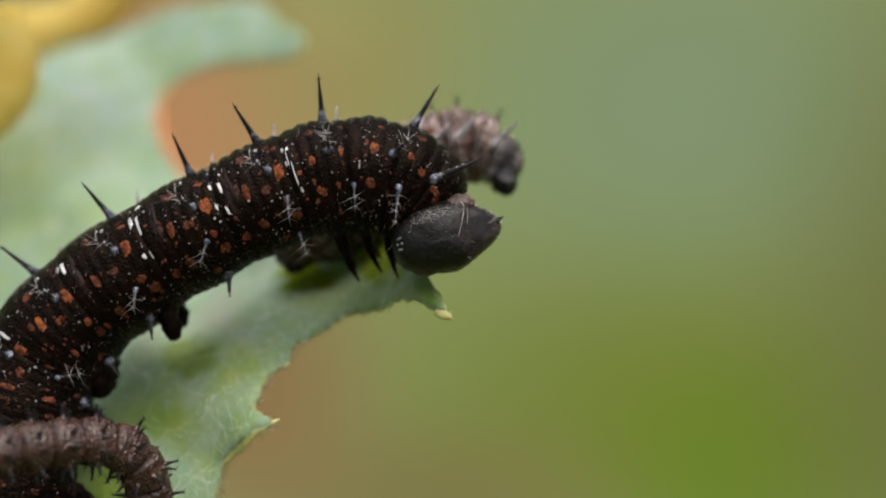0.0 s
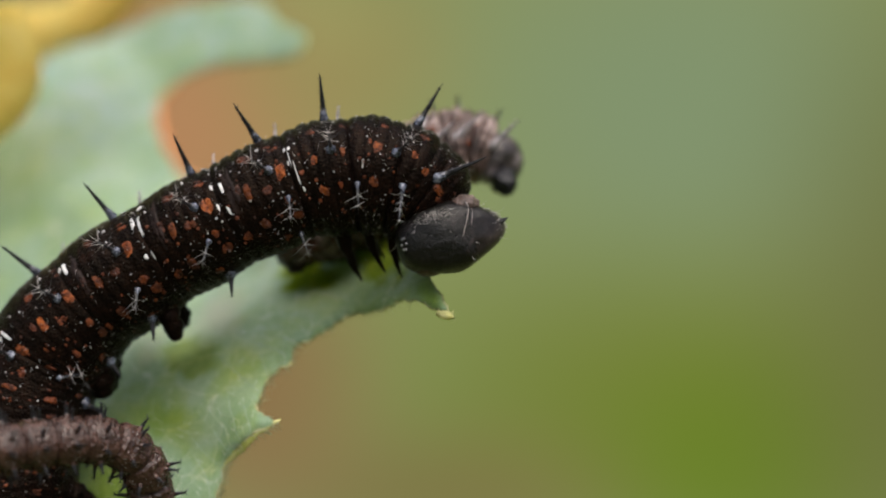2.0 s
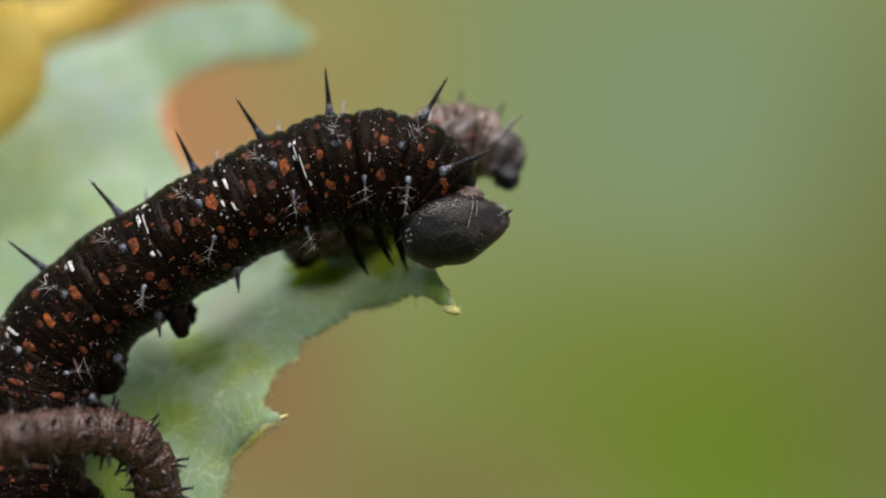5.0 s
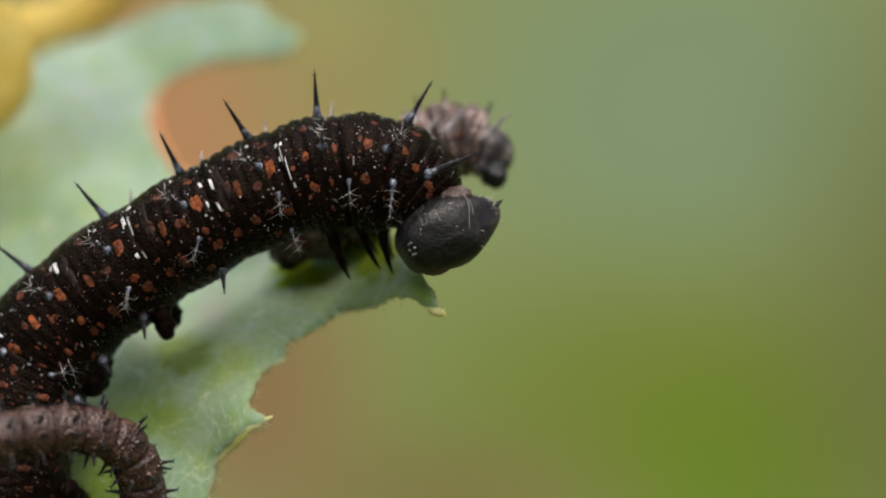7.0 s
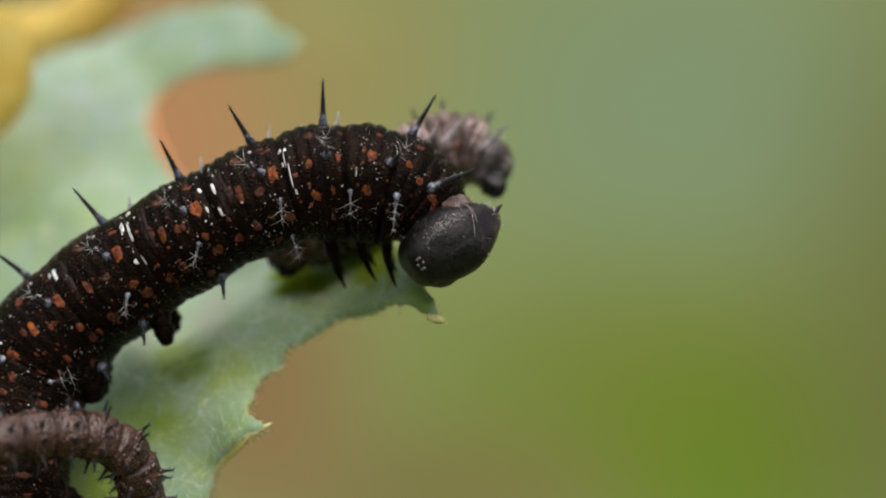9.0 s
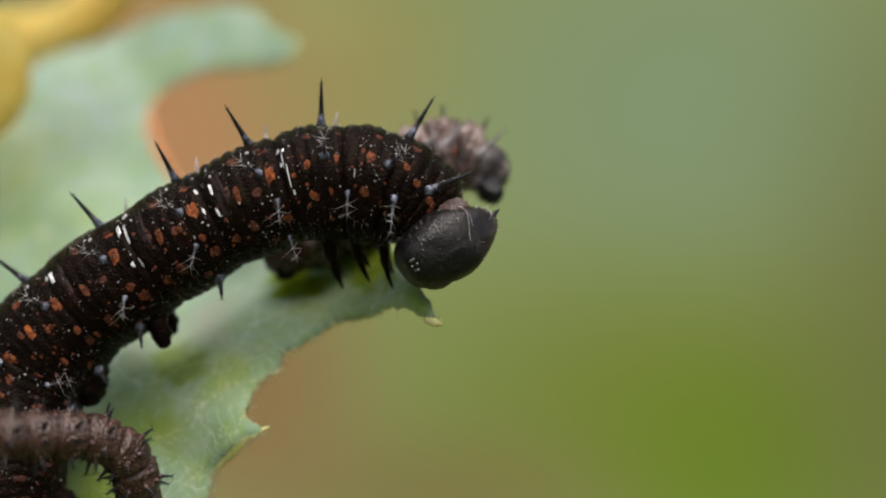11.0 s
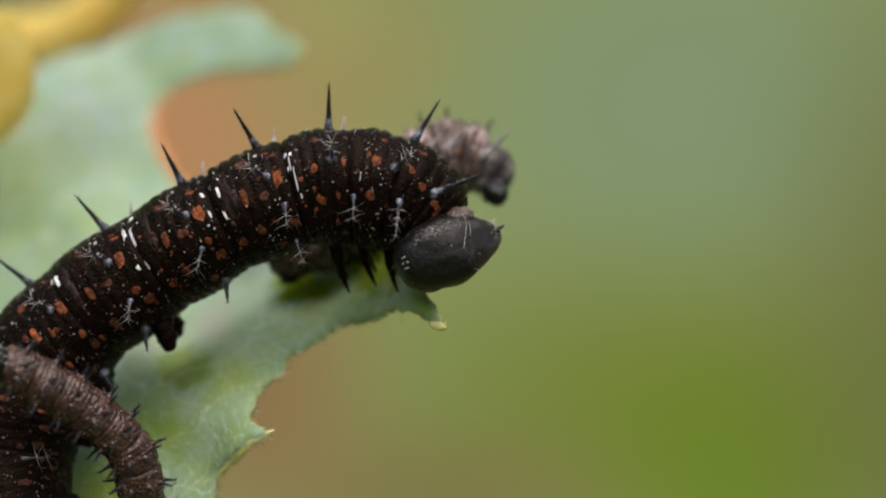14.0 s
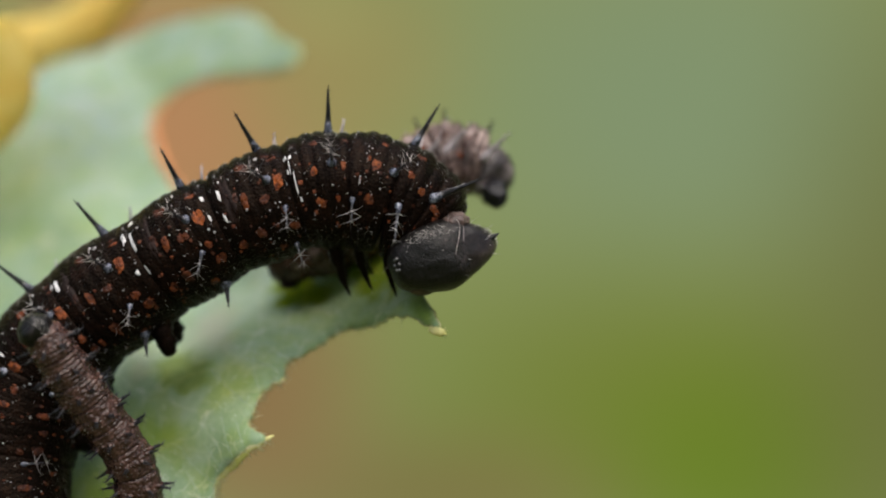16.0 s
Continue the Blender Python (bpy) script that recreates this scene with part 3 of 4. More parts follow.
def build_plant():
    rnd = random.Random(11)
    base = mm(-34, 6, -4)
    plant = new("plant")
    plant.matrix_basis = Matrix.Translation((base.x, base.y, 0))
    inv = plant.matrix_basis.inverted()
    tagged(plant, "pale green plant with a jagged downy leaf and a yellowing one", "plant")
    loop = margin_line()
    flat = [Vector((p.x, p.y)) for p in loop]
    m = len(flat)
    for i in range(80):
        for j in range(58):
            p = (-29 + 0.42 * i + rnd.uniform(-0.1, 0.1), -2.2 + 0.42 * j + rnd.uniform(-0.1, 0.1))
            if inside(p, loop) and min((Vector(p) - q).length_squared for q in flat[::2]) > 0.05:
                flat.append(Vector(p))
    v, _, f, *_ = geometry.delaunay_2d_cdt(flat, [(i, (i + 1) % m) for i in range(m)], [list(range(m))], 1, 1e-5)
    bm = bmesh.new()
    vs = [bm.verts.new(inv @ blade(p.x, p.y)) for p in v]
    for tri in f:
        bm.faces.new([vs[i] for i in tri])
    bmesh.ops.recalc_face_normals(bm, faces=bm.faces)
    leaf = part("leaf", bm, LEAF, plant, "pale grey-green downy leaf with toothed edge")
    so = leaf.modifiers.new("thickness", "SOLIDIFY")
    so.thickness, so.offset = 0.16 * MM, 0.0
    # thickened pale rim
    rim = bmesh.new()
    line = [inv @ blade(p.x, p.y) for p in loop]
    line.append(line[0])
    tube(rim, line, [max(0.02, 0.05 + 0.06 * noise.noise(p * 1700)) * MM for p in line], 6)
    part("margin", rim, RIM, leaf, "thin yellowish leaf rim")
    # the far lobe's lower rim is withered
    bm = bmesh.new()
    dry = [inv @ (blade(p.x, p.y) + Vector((0.1, -0.2, -0.2)) * MM) for p in loop if 10.5 < p.y < 15.6 and -5.6 < p.x < 0.6 and p.y < 13.0 - 0.85 * p.x]
    dry = [p for i, p in enumerate(dry) if i == 0 or (p - dry[i - 1]).length < 1 * MM]
    tube(bm, dry, [(0.32 + 0.14 * noise.noise(p * 900)) * min(1, 0.2 + i / 12, 0.2 + (len(dry) - i) / 12) * MM for i, p in enumerate(dry)], 8)
    part("withered_rim", bm, WITHERED, leaf, "rust-brown withered rim")
    # horny tooth tips
    for a, b, da, db in ((-0.22, 0.12, 0.28, -0.36), (-9.0, 1.1, 0.35, -0.1), (-6.9, 2.68, 0.15, -0.1)):
        bm = bmesh.new()
        p, q = inv @ blade(a - da * 0.5, b - db * 0.5), inv @ blade(a + da, b + db)
        size = 0.21 if a > -1 else 0.09
        tube(bm, [p.lerp(q, s / 12) for s in range(13)], [size * MM * np.interp(s, (0, 5, 9, 12), (0.6, 1.0, 0.9, 0.35)) for s in range(13)], 12)
        for v in bm.verts:
            v.co += (v.co - p.lerp(q, 0.5)) * (0.25 * noise.noise(v.co * 5200) + 0.2 * noise.noise(v.co * 13000))
        for _ in range(14 if a > -1 else 4):
            f = rnd.random()
            spike(bm, p.lerp(q, f), Vector((rnd.uniform(-0.3, 1), rnd.uniform(-1, 0), rnd.uniform(-1, 1))), size * rnd.uniform(1.2, 1.9) * MM, 0.03 * MM, 5)
        part("tooth_tip", bm, TOOTH, leaf, "pale yellow horny tip")
    # the margin rolled under beside the tooth
    bm = bmesh.new()
    rolled = [p for p in loop[:320] if -12.3 < p.x < -9.1 and p.y < 1.4]
    rows = []
    for i, p in enumerate(rolled):
        f = math.sin(math.pi * i / (len(rolled) - 1)) * (1 + 0.12 * noise.noise(p * 3.0))
        q = inv @ blade(p.x, p.y)
        rows.append([bm.verts.new(q + Vector((0.17 * s, 0.03 - 0.16 * s, -0.22 * s)) * f * MM) for s in (-0.1, 0.4, 0.8, 1.1)])
    for r0, r1 in zip(rows, rows[1:]):
        for j in range(3):
            bm.faces.new((r0[j], r0[j + 1], r1[j + 1], r1[j]))
    part("rolled_edge", bm, ROLL, leaf, "yellow-green underside of the rolled edge").modifiers.new("thickness", "SOLIDIFY").thickness = 0.05 * MM
    # down: short hairs on the rim and the blade
    bm = bmesh.new()
    for i in range(len(line) - 1):
        if loop[i].y < 6 and loop[i].x > -16:
            for _ in range(5 if loop[i].x < -9.4 else 2 if loop[i].x < -6 else rnd.random() < 0.35):
                p = line[i].lerp(line[i + 1], rnd.random())
                spike(bm, p, Vector((0.63 + rnd.uniform(-0.7, 0.7), rnd.uniform(-0.9, 0.2), -0.6 + rnd.uniform(-0.7, 0.7))), rnd.uniform(0.2, 0.65) * MM, 0.022 * MM)
    for _ in range(650):
        a, b = rnd.uniform(-17, -1), rnd.uniform(0, 5)
        if inside((a, b), loop):
            spike(bm, inv @ blade(a, b), Vector((rnd.uniform(-1, 1), rnd.uniform(-0.9, -0.1), rnd.uniform(-1, 1))), rnd.uniform(0.25, 0.7) * MM, 0.016 * MM)
    tagged(part("leaf_down", bm, FUZZ, leaf, "fine pale leaf hairs"), kind="stuff")
    # veins
    for pts in (((-34, 12), (-20, 9), (-10, 6), (-4, 3.7), (-1.6, 2.6), (-0.3, 0.9)), ((-16, 8), (-13.5, 5), (-12, 2.5), (-11.3, 1.2)),
                ((-12, 6.6), (-10.5, 4), (-9.3, 1.6)), ((-9, 5.6), (-7.8, 4), (-7.1, 2.7)), ((-28, 13), (-18, 15), (-9, 16.5), (0, 16), (2.6, 14.2))):
        ctl = [Vector((a, b, 0)) for a, b in pts]
        fine = [along(ctl, (len(ctl) - 1) * i / 40)[0] for i in range(41)]
        fine = [p for p in fine if inside(p, loop) and (p.y < 4.8 or p.y > 12)]
        bm = bmesh.new()
        tube(bm, [inv @ (blade(p.x, p.y) + Vector((0, 0.05, -0.02)) * MM) for p in fine], [0.12 * math.sin(math.pi * (0.04 + 0.9 * i / len(fine))) * MM for i in range(len(fine))], 6)
        part("vein", bm, LEAF, leaf)
    # fine pale veins that run to the margin
    for j in range(13):
        a, b, turn = -13.6 + 0.7 * j, 0.0, radians(rnd.uniform(25, 155))
        while not inside((a, b), loop) and b < 4:
            b += 0.1
        pts = []
        for i in range(rnd.randint(10, 22)):
            pts.append(inv @ (blade(a, b) + Vector((0, -0.1, 0.03)) * MM))
            turn += rnd.uniform(-0.15, 0.15)
            a, b = a + 0.14 * math.cos(turn), b + 0.14 * math.sin(turn)
            if not inside((a, b), loop):
                break
        if len(pts) > 4:
            bm = bmesh.new()
            tube(bm, pts, [(0.006 + 0.006 * math.sin(3.1 * i / len(pts))) * MM for i in range(len(pts))], 6)
            part("vein", bm, VEIN, leaf, "fine whitish vein")
    # stalk and stem
    bm = bmesh.new()
    tube(bm, [inv @ p for p in (blade(-27.5, 12.5), mm(-30, 8, -4), mm(-33, 8, -9), mm(-35, 7, -18))], [x * MM for x in (0.5, 0.8, 0.9, 1.1)], 10)
    part("leaf_stalk", bm, STEM, plant)
    bm = bmesh.new()
    tube(bm, [inv @ p for p in (mm(-35, 7, -8), mm(-35.2, 7, -60), mm(-34.5, 6.5, -160), mm(-34, 6, -240), mm(-34, 6, -305))], [x * MM for x in (0.9, 1.3, 1.7, 2.1, 2.4)], 12)
    part("stem", bm, STEM, plant)
    # the yellowing leaf curls behind
    bm = bmesh.new()
    for pts, wide, far in ((((-30, 3), (-27.5, 8.4), (-25.7, 10.4), (-23.9, 11.1), (-21.5, 11.6), (-19.3, 12.4), (-17.4, 13.9), (-16, 16)), 2.7, 38),
                      (((-31, 4.5), (-27.6, 6.0), (-25.3, 7.3), (-24.0, 8.8), (-23.5, 10.2), (-23.5, 11.4), (-23.8, 13.0)), 2.9, 21)):
        ctl = [Vector((x * 0.819 * (1 + far / 100), far, z * 0.819 * (1 + far / 100))) for x, z in pts]
        rows = []
        for i in range(41):
            p, t = along(ctl, (len(ctl) - 1) * i / 40)
            side = t.cross(Y)
            w = wide * (0.35 + 0.65 * math.sin(math.pi * (0.12 + 0.83 * i / 40))) * (1 + 0.2 * noise.noise(p * 0.4))
            rows.append([bm.verts.new(inv @ mm(*(p + side * w * s * 0.6 + Y * (abs(s) ** 2 * 0.8 - 0.05 * i)))) for s in (-1, -0.6, -0.2, 0.2, 0.6, 1)])
        for r0, r1 in zip(rows, rows[1:]):
            for j in range(5):
                bm.faces.new((r0[j], r0[j + 1], r1[j + 1], r1[j]))
    yl = part("yellow_leaf", bm, YELLOW, plant, "curled yellow withering leaf")
    so = yl.modifiers.new("thickness", "SOLIDIFY")
    so.thickness = 0.3 * MM
    return plant


plant = build_plant()


# ---- the large black caterpillar ----
LARGE_LINE = [mm(x * (1 + y / 100), y, z * (1 + y / 100)) for x, y, z in (
    (-18.8, -2.4, -23.4), (-19.0, -2.2, -20.4), (-19.1, -1.5, -16.8), (-19.0, -0.3, -13.0), (-18.9, 1.0, -8.75), (-17.7, 1.6, -4.95), (-15.36, 1.3, -2.28),
    (-12.28, 0.6, -0.04), (-9.32, 0.1, 1.5), (-6.47, 0, 2.8), (-4.1, 0, 3.38), (-2.23, 0, 3.27), (-0.85, 0.1, 2.65), (0.03, 0.2, 1.65))]
LARGE_RADII = [r * MM for r in (1.2, 1.9, 2.4, 2.6, 2.78, 2.79, 2.68, 2.44, 2.36, 2.42, 2.40, 2.3, 2.0, 1.45)]


def build_head(parent, basis, size, material, hair_count, seed, detail=True):
    """A head capsule of two lobes with a groove between, mouthparts, eyes and bristles. Its brow points along x, its mouth along -z."""
    rnd = random.Random(seed)
    bm = bmesh.new()
    bmesh.ops.create_uvsphere(bm, u_segments=64, v_segments=40, radius=1)
    # a rounded capsule: an oval cut by soft flats, with the brow left as a corner
    flats = (((0.62, 0.0, -0.78), 0.85), ((0.62, 0.0, 0.78), 0.88), ((-0.45, 0.0, 0.89), 0.95), ((-0.3, 0.0, -0.95), 0.92), ((-0.2, -0.98, 0.0), 0.88), ((0.5, -0.86, 0.0), 0.86), ((-1.0, 0.0, -0.05), 0.95))

    def shell(p):
        """The capsule's surface along the direction p."""
        p = p.normalized()
        total = math.sqrt((p.x / 1.04) ** 2 + p.y ** 2 + p.z ** 2) ** 11
        for n, dist in flats:
            c = p.dot(Vector(n))
            if c > 0.1:
                total += (dist / c) ** -11
        reach = total ** (-1 / 11) * 1.08
        groove = 0.05 * math.exp(-((p.x - 0.56) / 0.05) ** 2) * max(0, p.z + 0.2)
        reach *= 1 - groove + 0.022 * noise.noise(p * 3 + Vector((seed, 0, 0))) + 0.010 * noise.noise(p * 8) + 0.006 * noise.noise(p * 17)
        return Vector((p.x * size[0], p.y * size[1], p.z * size[2])) * reach * MM

    for v in bm.verts:
        v.co = shell(v.co)
    if detail:
        for f in bm.faces:
            c = f.calc_center_median()
            f.material_index = 1 if c.x > (0.50 + 0.10 * max(c.z, 0) / (size[2] * MM)) * size[0] * MM else 0
    head = part("head", bm, (material, FACE), parent, "rounded dark grey head with fine bristles", basis)
    bm = bmesh.new()
    for i in range(hair_count):
        d = Vector((rnd.gauss(0, 1), rnd.gauss(-0.6, 0.8), rnd.gauss(0, 1))).normalized()
        p = shell(d)
        spike(bm, p, d + Vector((0.5, 0, -0.5)) * rnd.random(), rnd.uniform(0.25, 0.6) * MM, 0.012 * MM)
    # short pale crown hairs, added in place of the sheen there
    for i in range(hair_count * 4):
        d = Vector((rnd.uniform(-0.75, 0.7), -rnd.uniform(0.2, 0.75), rnd.uniform(0.55, 0.9))).normalized()
        spike(bm, shell(d), d + Vector((rnd.uniform(-0.6, 0.6), -0.4, rnd.uniform(-0.6, 0.3))), rnd.uniform(0.05, 0.13) * MM, 0.012 * MM)
    if detail:
        # a dense pale fringe behind the brow, and short stubble round the horn
        # the fringe is thickened to stand in for the rim's glint
        for i in range(190):
            d = Vector((rnd.gauss(-0.12, 0.2), -rnd.uniform(0.7, 1.0), rnd.uniform(0.5, 0.85))).normalized()
            spike(bm, shell(d), d + Vector((rnd.uniform(-0.9, 0.3), -0.3, rnd.uniform(-0.9, 0.2))), rnd.uniform(0.12, 0.28) * MM, 0.009 * MM)
        for i in range(60):
            d = Vector((rnd.uniform(0.7, 1.0), rnd.uniform(-0.5, 0.2), rnd.uniform(-0.2, 0.5))).normalized()
            spike(bm, shell(d), d + Vector((0.2, 0, rnd.uniform(-0.4, 0.6))), rnd.uniform(0.08, 0.2) * MM, 0.011 * MM)
    tagged(part("bristles", bm, HAIR, head, "thin pale head bristles"), kind="stuff")
    if detail:
        bm = bmesh.new()
        spike(bm, Vector((0.97 * size[0], -0.28 * size[1], 0.08 * size[2])) * MM, Vector((1, -0.4, 0.3)), 0.6 * MM, 0.2 * MM, 10)
        part("horn", bm, SPINE, head)
        bm = bmesh.new()
        arc = []
        for i in range(22):
            a = radians(95 - 95 * i / 24)
            x = 0.54 + 0.10 * math.sin(i / 24 * 3)
            arc.append(shell(Vector((x, -abs(math.cos(a)), math.sin(a)))))
        tube(bm, arc, [0.03 * MM] * len(arc), 5)
        part("suture", bm, REAR_HEAD, head, "pale grey seam")
        # one long bristle bends down over the face
        bm = bmesh.new()
        bend = []
        for i in range(15):
            f = i / 14
            d = Vector((0.40 + 0.10 * math.sin(3.0 * f) - 0.08 * f, -0.38 - 0.75 * f, 0.86 - 0.95 * f * f)).normalized()
            bend.append(shell(d) * (1.02 + 0.07 * math.sin(3.1 * f)))
        tube(bm, bend, [(0.015 - 0.006 * i / 14) * MM for i in range(15)], 6)
        part("long_bristle", bm, TAN_HAIR, head, "long pale bristle")
        # the soft fold of the neck behind the brow
        bm = bmesh.new()
        bmesh.ops.create_uvsphere(bm, u_segments=32, v_segments=20, radius=1)
        for v in bm.verts:
            q = v.co.copy()
            v.co = Vector((q.x * 0.66, q.y * 0.7, q.z * 0.36)) * (1 + 0.18 * noise.noise(q * 2.2) + 0.08 * noise.noise(q * 6.0)) * MM
        part("neck_fold", bm, NECK, head, "pinkish brown skin fold", pose(1.0 * MM, -0.45 * MM, 1.32 * MM, 10, 14, 0))
        for i in range(6):
            a = i * 1.05
            bm = bmesh.new()
            bmesh.ops.create_icosphere(bm, subdivisions=2, radius=0.075 * MM)
            x, z = -0.80 + 0.10 * math.cos(a), 0.06 + 0.16 * math.sin(a)
            part("eye", bm, EYE, head, basis=Matrix.Translation(shell(Vector((x, -0.60, z)))))
        bm = bmesh.new()
        bmesh.ops.create_uvsphere(bm, u_segments=24, v_segments=16, radius=1)
        for v in bm.verts:
            v.co = Vector((v.co.x * 0.75, v.co.y * 0.8, v.co.z * 0.42)) * (1 + 0.12 * noise.noise(v.co * 2.5)) * MM
        part("mouth", bm, JAW, head, "brown chewing mouth", pose(-0.42 * size[0] * MM, -0.15 * size[1] * MM, -0.68 * size[2] * MM))
    return head


# The pattern that comes back on every ring of the abdomen: degrees round the body from the back, place along the ring,
# half length and half height in mm, and whether it is bright orange or dull rust.
SPOTS = ((42, 0.45, 0.23, 0.20, 0), (43, 0.84, 0.24, 0.10, 0), (36, 0.80, 0.20, 0.07, 0), (70, 0.25, 0.11, 0.20, 0), (78, 0.36, 0.18, 0.32, 1), (72, 0.83, 0.24, 0.34, 1),
         (85, 0.58, 0.22, 0.15, 0), (117, 0.37, 0.22, 0.26, 0), (121, 0.85, 0.28, 0.22, 0), (104, 0.80, 0.18, 0.18, 0), (143, 0.57, 0.18, 0.16, 0), (122, 0.12, 0.20, 0.18, 0))
CHEST_SPOTS = {9: ((38, 0.42, 0.23, 0.22, 0), (74, 0.40, 0.18, 0.26, 1), (106, 0.44, 0.30, 0.30, 1), (68, 0.92, 0.16, 0.30, 1), (36, 0.95, 0.2, 0.14, 0), (104, 0.78, 0.2, 0.2, 0)),
               10: ((34, 0.62, 0.2, 0.15, 0), (62, 0.38, 0.10, 0.2, 0), (66, 0.53, 0.2, 0.25, 1), (104, 0.52, 0.28, 0.28, 1), (112, 0.95, 0.15, 0.14, 0)),
               11: ((34, 0.35, 0.18, 0.15, 0), (66, 0.25, 0.22, 0.22, 1), (76, 0.65, 0.25, 0.2, 1), (95, 0.6, 0.16, 0.12, 0)),
               12: ((82, 0.25, 0.32, 0.2, 1), (92, 0.6, 0.3, 0.14, 0))}
# White marks: dashes that run round the body at the seams, and round dots.
DASHES = {5: ((52, 0.09, 0.09, 0.44), (46, 0.03, 0.10, 0.16)), 6: ((48, 0.09, 0.085, 0.46), (42, 0.02, 0.12, 0.15)), 7: ((48, -0.06, 0.10, 0.42), (57, 0.01, 0.09, 0.54), (44, 0.0, 0.16, 0.12), (28, 0.05, 0.13, 0.14), (88, -0.07, 0.09, 0.16), (90, 0.0, 0.035, 0.24)),
          8: ((60, 0.10, 0.065, 0.42), (52, -0.02, 0.07, 0.13), (78, -0.02, 0.045, 0.2), (86, 0.08, 0.05, 0.3)),
          9: ((60, 0.05, 0.022, 0.6), (80, 0.09, 0.024, 0.55), (48, 0.0, 0.09, 0.11), (50, 0.08, 0.05, 0.1), (66, 0.01, 0.04, 0.15), (98, 0.12, 0.05, 0.1)), 10: ((84, 0.25, 0.026, 0.22),)}
DOTS = ((32, 0.64, 0.10), (52, 0.64, 0.07), (26, 0.98, 0.075), (41, 0.12, 0.06), (97, 0.72, 0.05), (92, 0.92, 0.06))
# Where along the rings the rows of spines stand, and which way they point.
SLIDE = {3: 0.25, 4: 0.22, 5: 0.14, 6: -0.02, 7: 0.01, 8: 0.03}
TALL_AIM = {3: (0.66, (-0.9, -0.3, 0.3)), 4: (0.68, (-0.85, -0.3, 0.4)), 5: (0.72, (-0.73, -0.35, 0.60)), 6: (0.70, (-0.56, -0.4, 0.72)), 7: (0.74, (-0.34, -0.4, 0.84)), 8: (0.72, (-0.46, -0.4, 0.76)), 9: (0.66, (-0.07, -0.25, 0.97)), 11: (0.16, (0.52, -0.1, 0.85))}
STAR_AIM = {9: (0.70, 66, (-0.04, -0.82, 0.56)), 10: (0.90, 69, (0.55, -0.68, 0.48))}
PALE_AIM = {3: (0.90, 112, (0.93, -0.35, 0.12)), 4: (0.93, 116, (0.88, -0.4, 0.2)), 6: (0.65, 110, (0.0, -0.75, -0.65)), 7: (0.70, 106, (-0.2, -0.6, -0.75)), 8: (0.85, 100, (0.12, -0.65, -0.72)), 10: (0.10, 104, (0.08, -0.55, -0.8)), 11: (0.22, 100, (-0.08, -0.45, -0.88))}
LOW_AIM = {4: (0.7, 156, (0.75, -0.5, -0.3)), 5: (0.66, 158, (0.5, -0.5, -0.6)), 7: (0.67, 160, (0.08, -0.35, -0.92)), 8: (0.78, 148, (0.3, -0.6, -0.7))}


def large_marks(body, bms, rnd):
    """Spots, dashes, dots, flecks and fine hairs on the skin of the large caterpillar."""
    for k in range(3, len(bms)):
        rows = CHEST_SPOTS[k] if k > 8 else SPOTS
        for th, v, half, high, bright in rows:
            v += SLIDE.get(k, 0) + rnd.uniform(-0.02, 0.02)
            j = min(k + math.floor(v), len(bms) - 1)
            bm, inv, length = bms[j]
            r = body.radius(j + v % 1) / MM
            grow = rnd.uniform(1.2, 1.5) * (0.74 if k > 8 else 1.0)
            body.patch(bm, inv, j, v % 1, radians(th + rnd.uniform(-2, 2)), half * grow / length, 1.15 * high * grow / r, 1 if bright else 4, 0.015 * MM, rnd)
        for th, v, half, high in DASHES.get(k, ()):
            j = k + math.floor(v)
            bm, inv, length = bms[j]
            body.patch(bm, inv, j, v % 1, radians(th), half * 1.4 / length, high * 1.5 / (body.radius(j) / MM), 6, 0.016 * MM, rnd, 14, 2)
        bm, inv, length = bms[k]
        if 5 < k < 9:                                    # a smooth brown ring in front of the seam
            body.patch(bm, inv, k, 0.20, radians(62), 0.30 / length, 0.75, 5, 0.012 * MM, rnd, 28, 4)
        if k < 9:
            for th, v, r in DOTS:
                v = (v + SLIDE[k] + rnd.uniform(-0.02, 0.02)) % 1
                r *= rnd.uniform(0.8, 1.2)
                body.patch(bm, inv, k, v, radians(th + rnd.uniform(-3, 3)), r / length, r / 2.4, 2, 0.07 * MM, rnd, 8, 2)
        # scattered white flecks, some of them painted glints on the skin
        for _ in range(int((46 if k > 6 else 36) * length)):
            v, th = rnd.uniform(0.01, 0.99), rnd.uniform(-20, 165)
            bare = 0.10 < v - 0.6 * SLIDE.get(k, 0) < 0.30 and k < 9          # a plain band behind every seam
            if bare and rnd.random() < 0.8:
                continue
            r = rnd.choice((0.016, 0.018, 0.02, 0.024, 0.034, 0.06)) * rnd.uniform(0.7, 1.2)
            body.patch(bm, inv, k, v, radians(th), r / length, r / 2.4, 2, 0.035 * MM, rnd, 5, 1)
        # small rust flecks low on the flank
        for _ in range(int(9 * length)):
            r = rnd.uniform(0.05, 0.12)
            body.patch(bm, inv, k, rnd.uniform(0.05, 0.95), radians(rnd.uniform(60, 165)), r / length, r / 2.0, 4, 0.03 * MM, rnd, 7, 2)
        for _ in range(int(20 * length)):
            p, way = body.skin(k, rnd.uniform(0.02, 0.98), radians(rnd.uniform(-15, 175)))
            turn = Vector((rnd.uniform(-1, 1), rnd.uniform(-1, 1), rnd.uniform(-1, 1))) * 0.7
            spike(bm, inv @ p, inv.to_3x3() @ (way + turn), rnd.uniform(0.1, 0.26) * MM, 0.008 * MM, 3, 3)


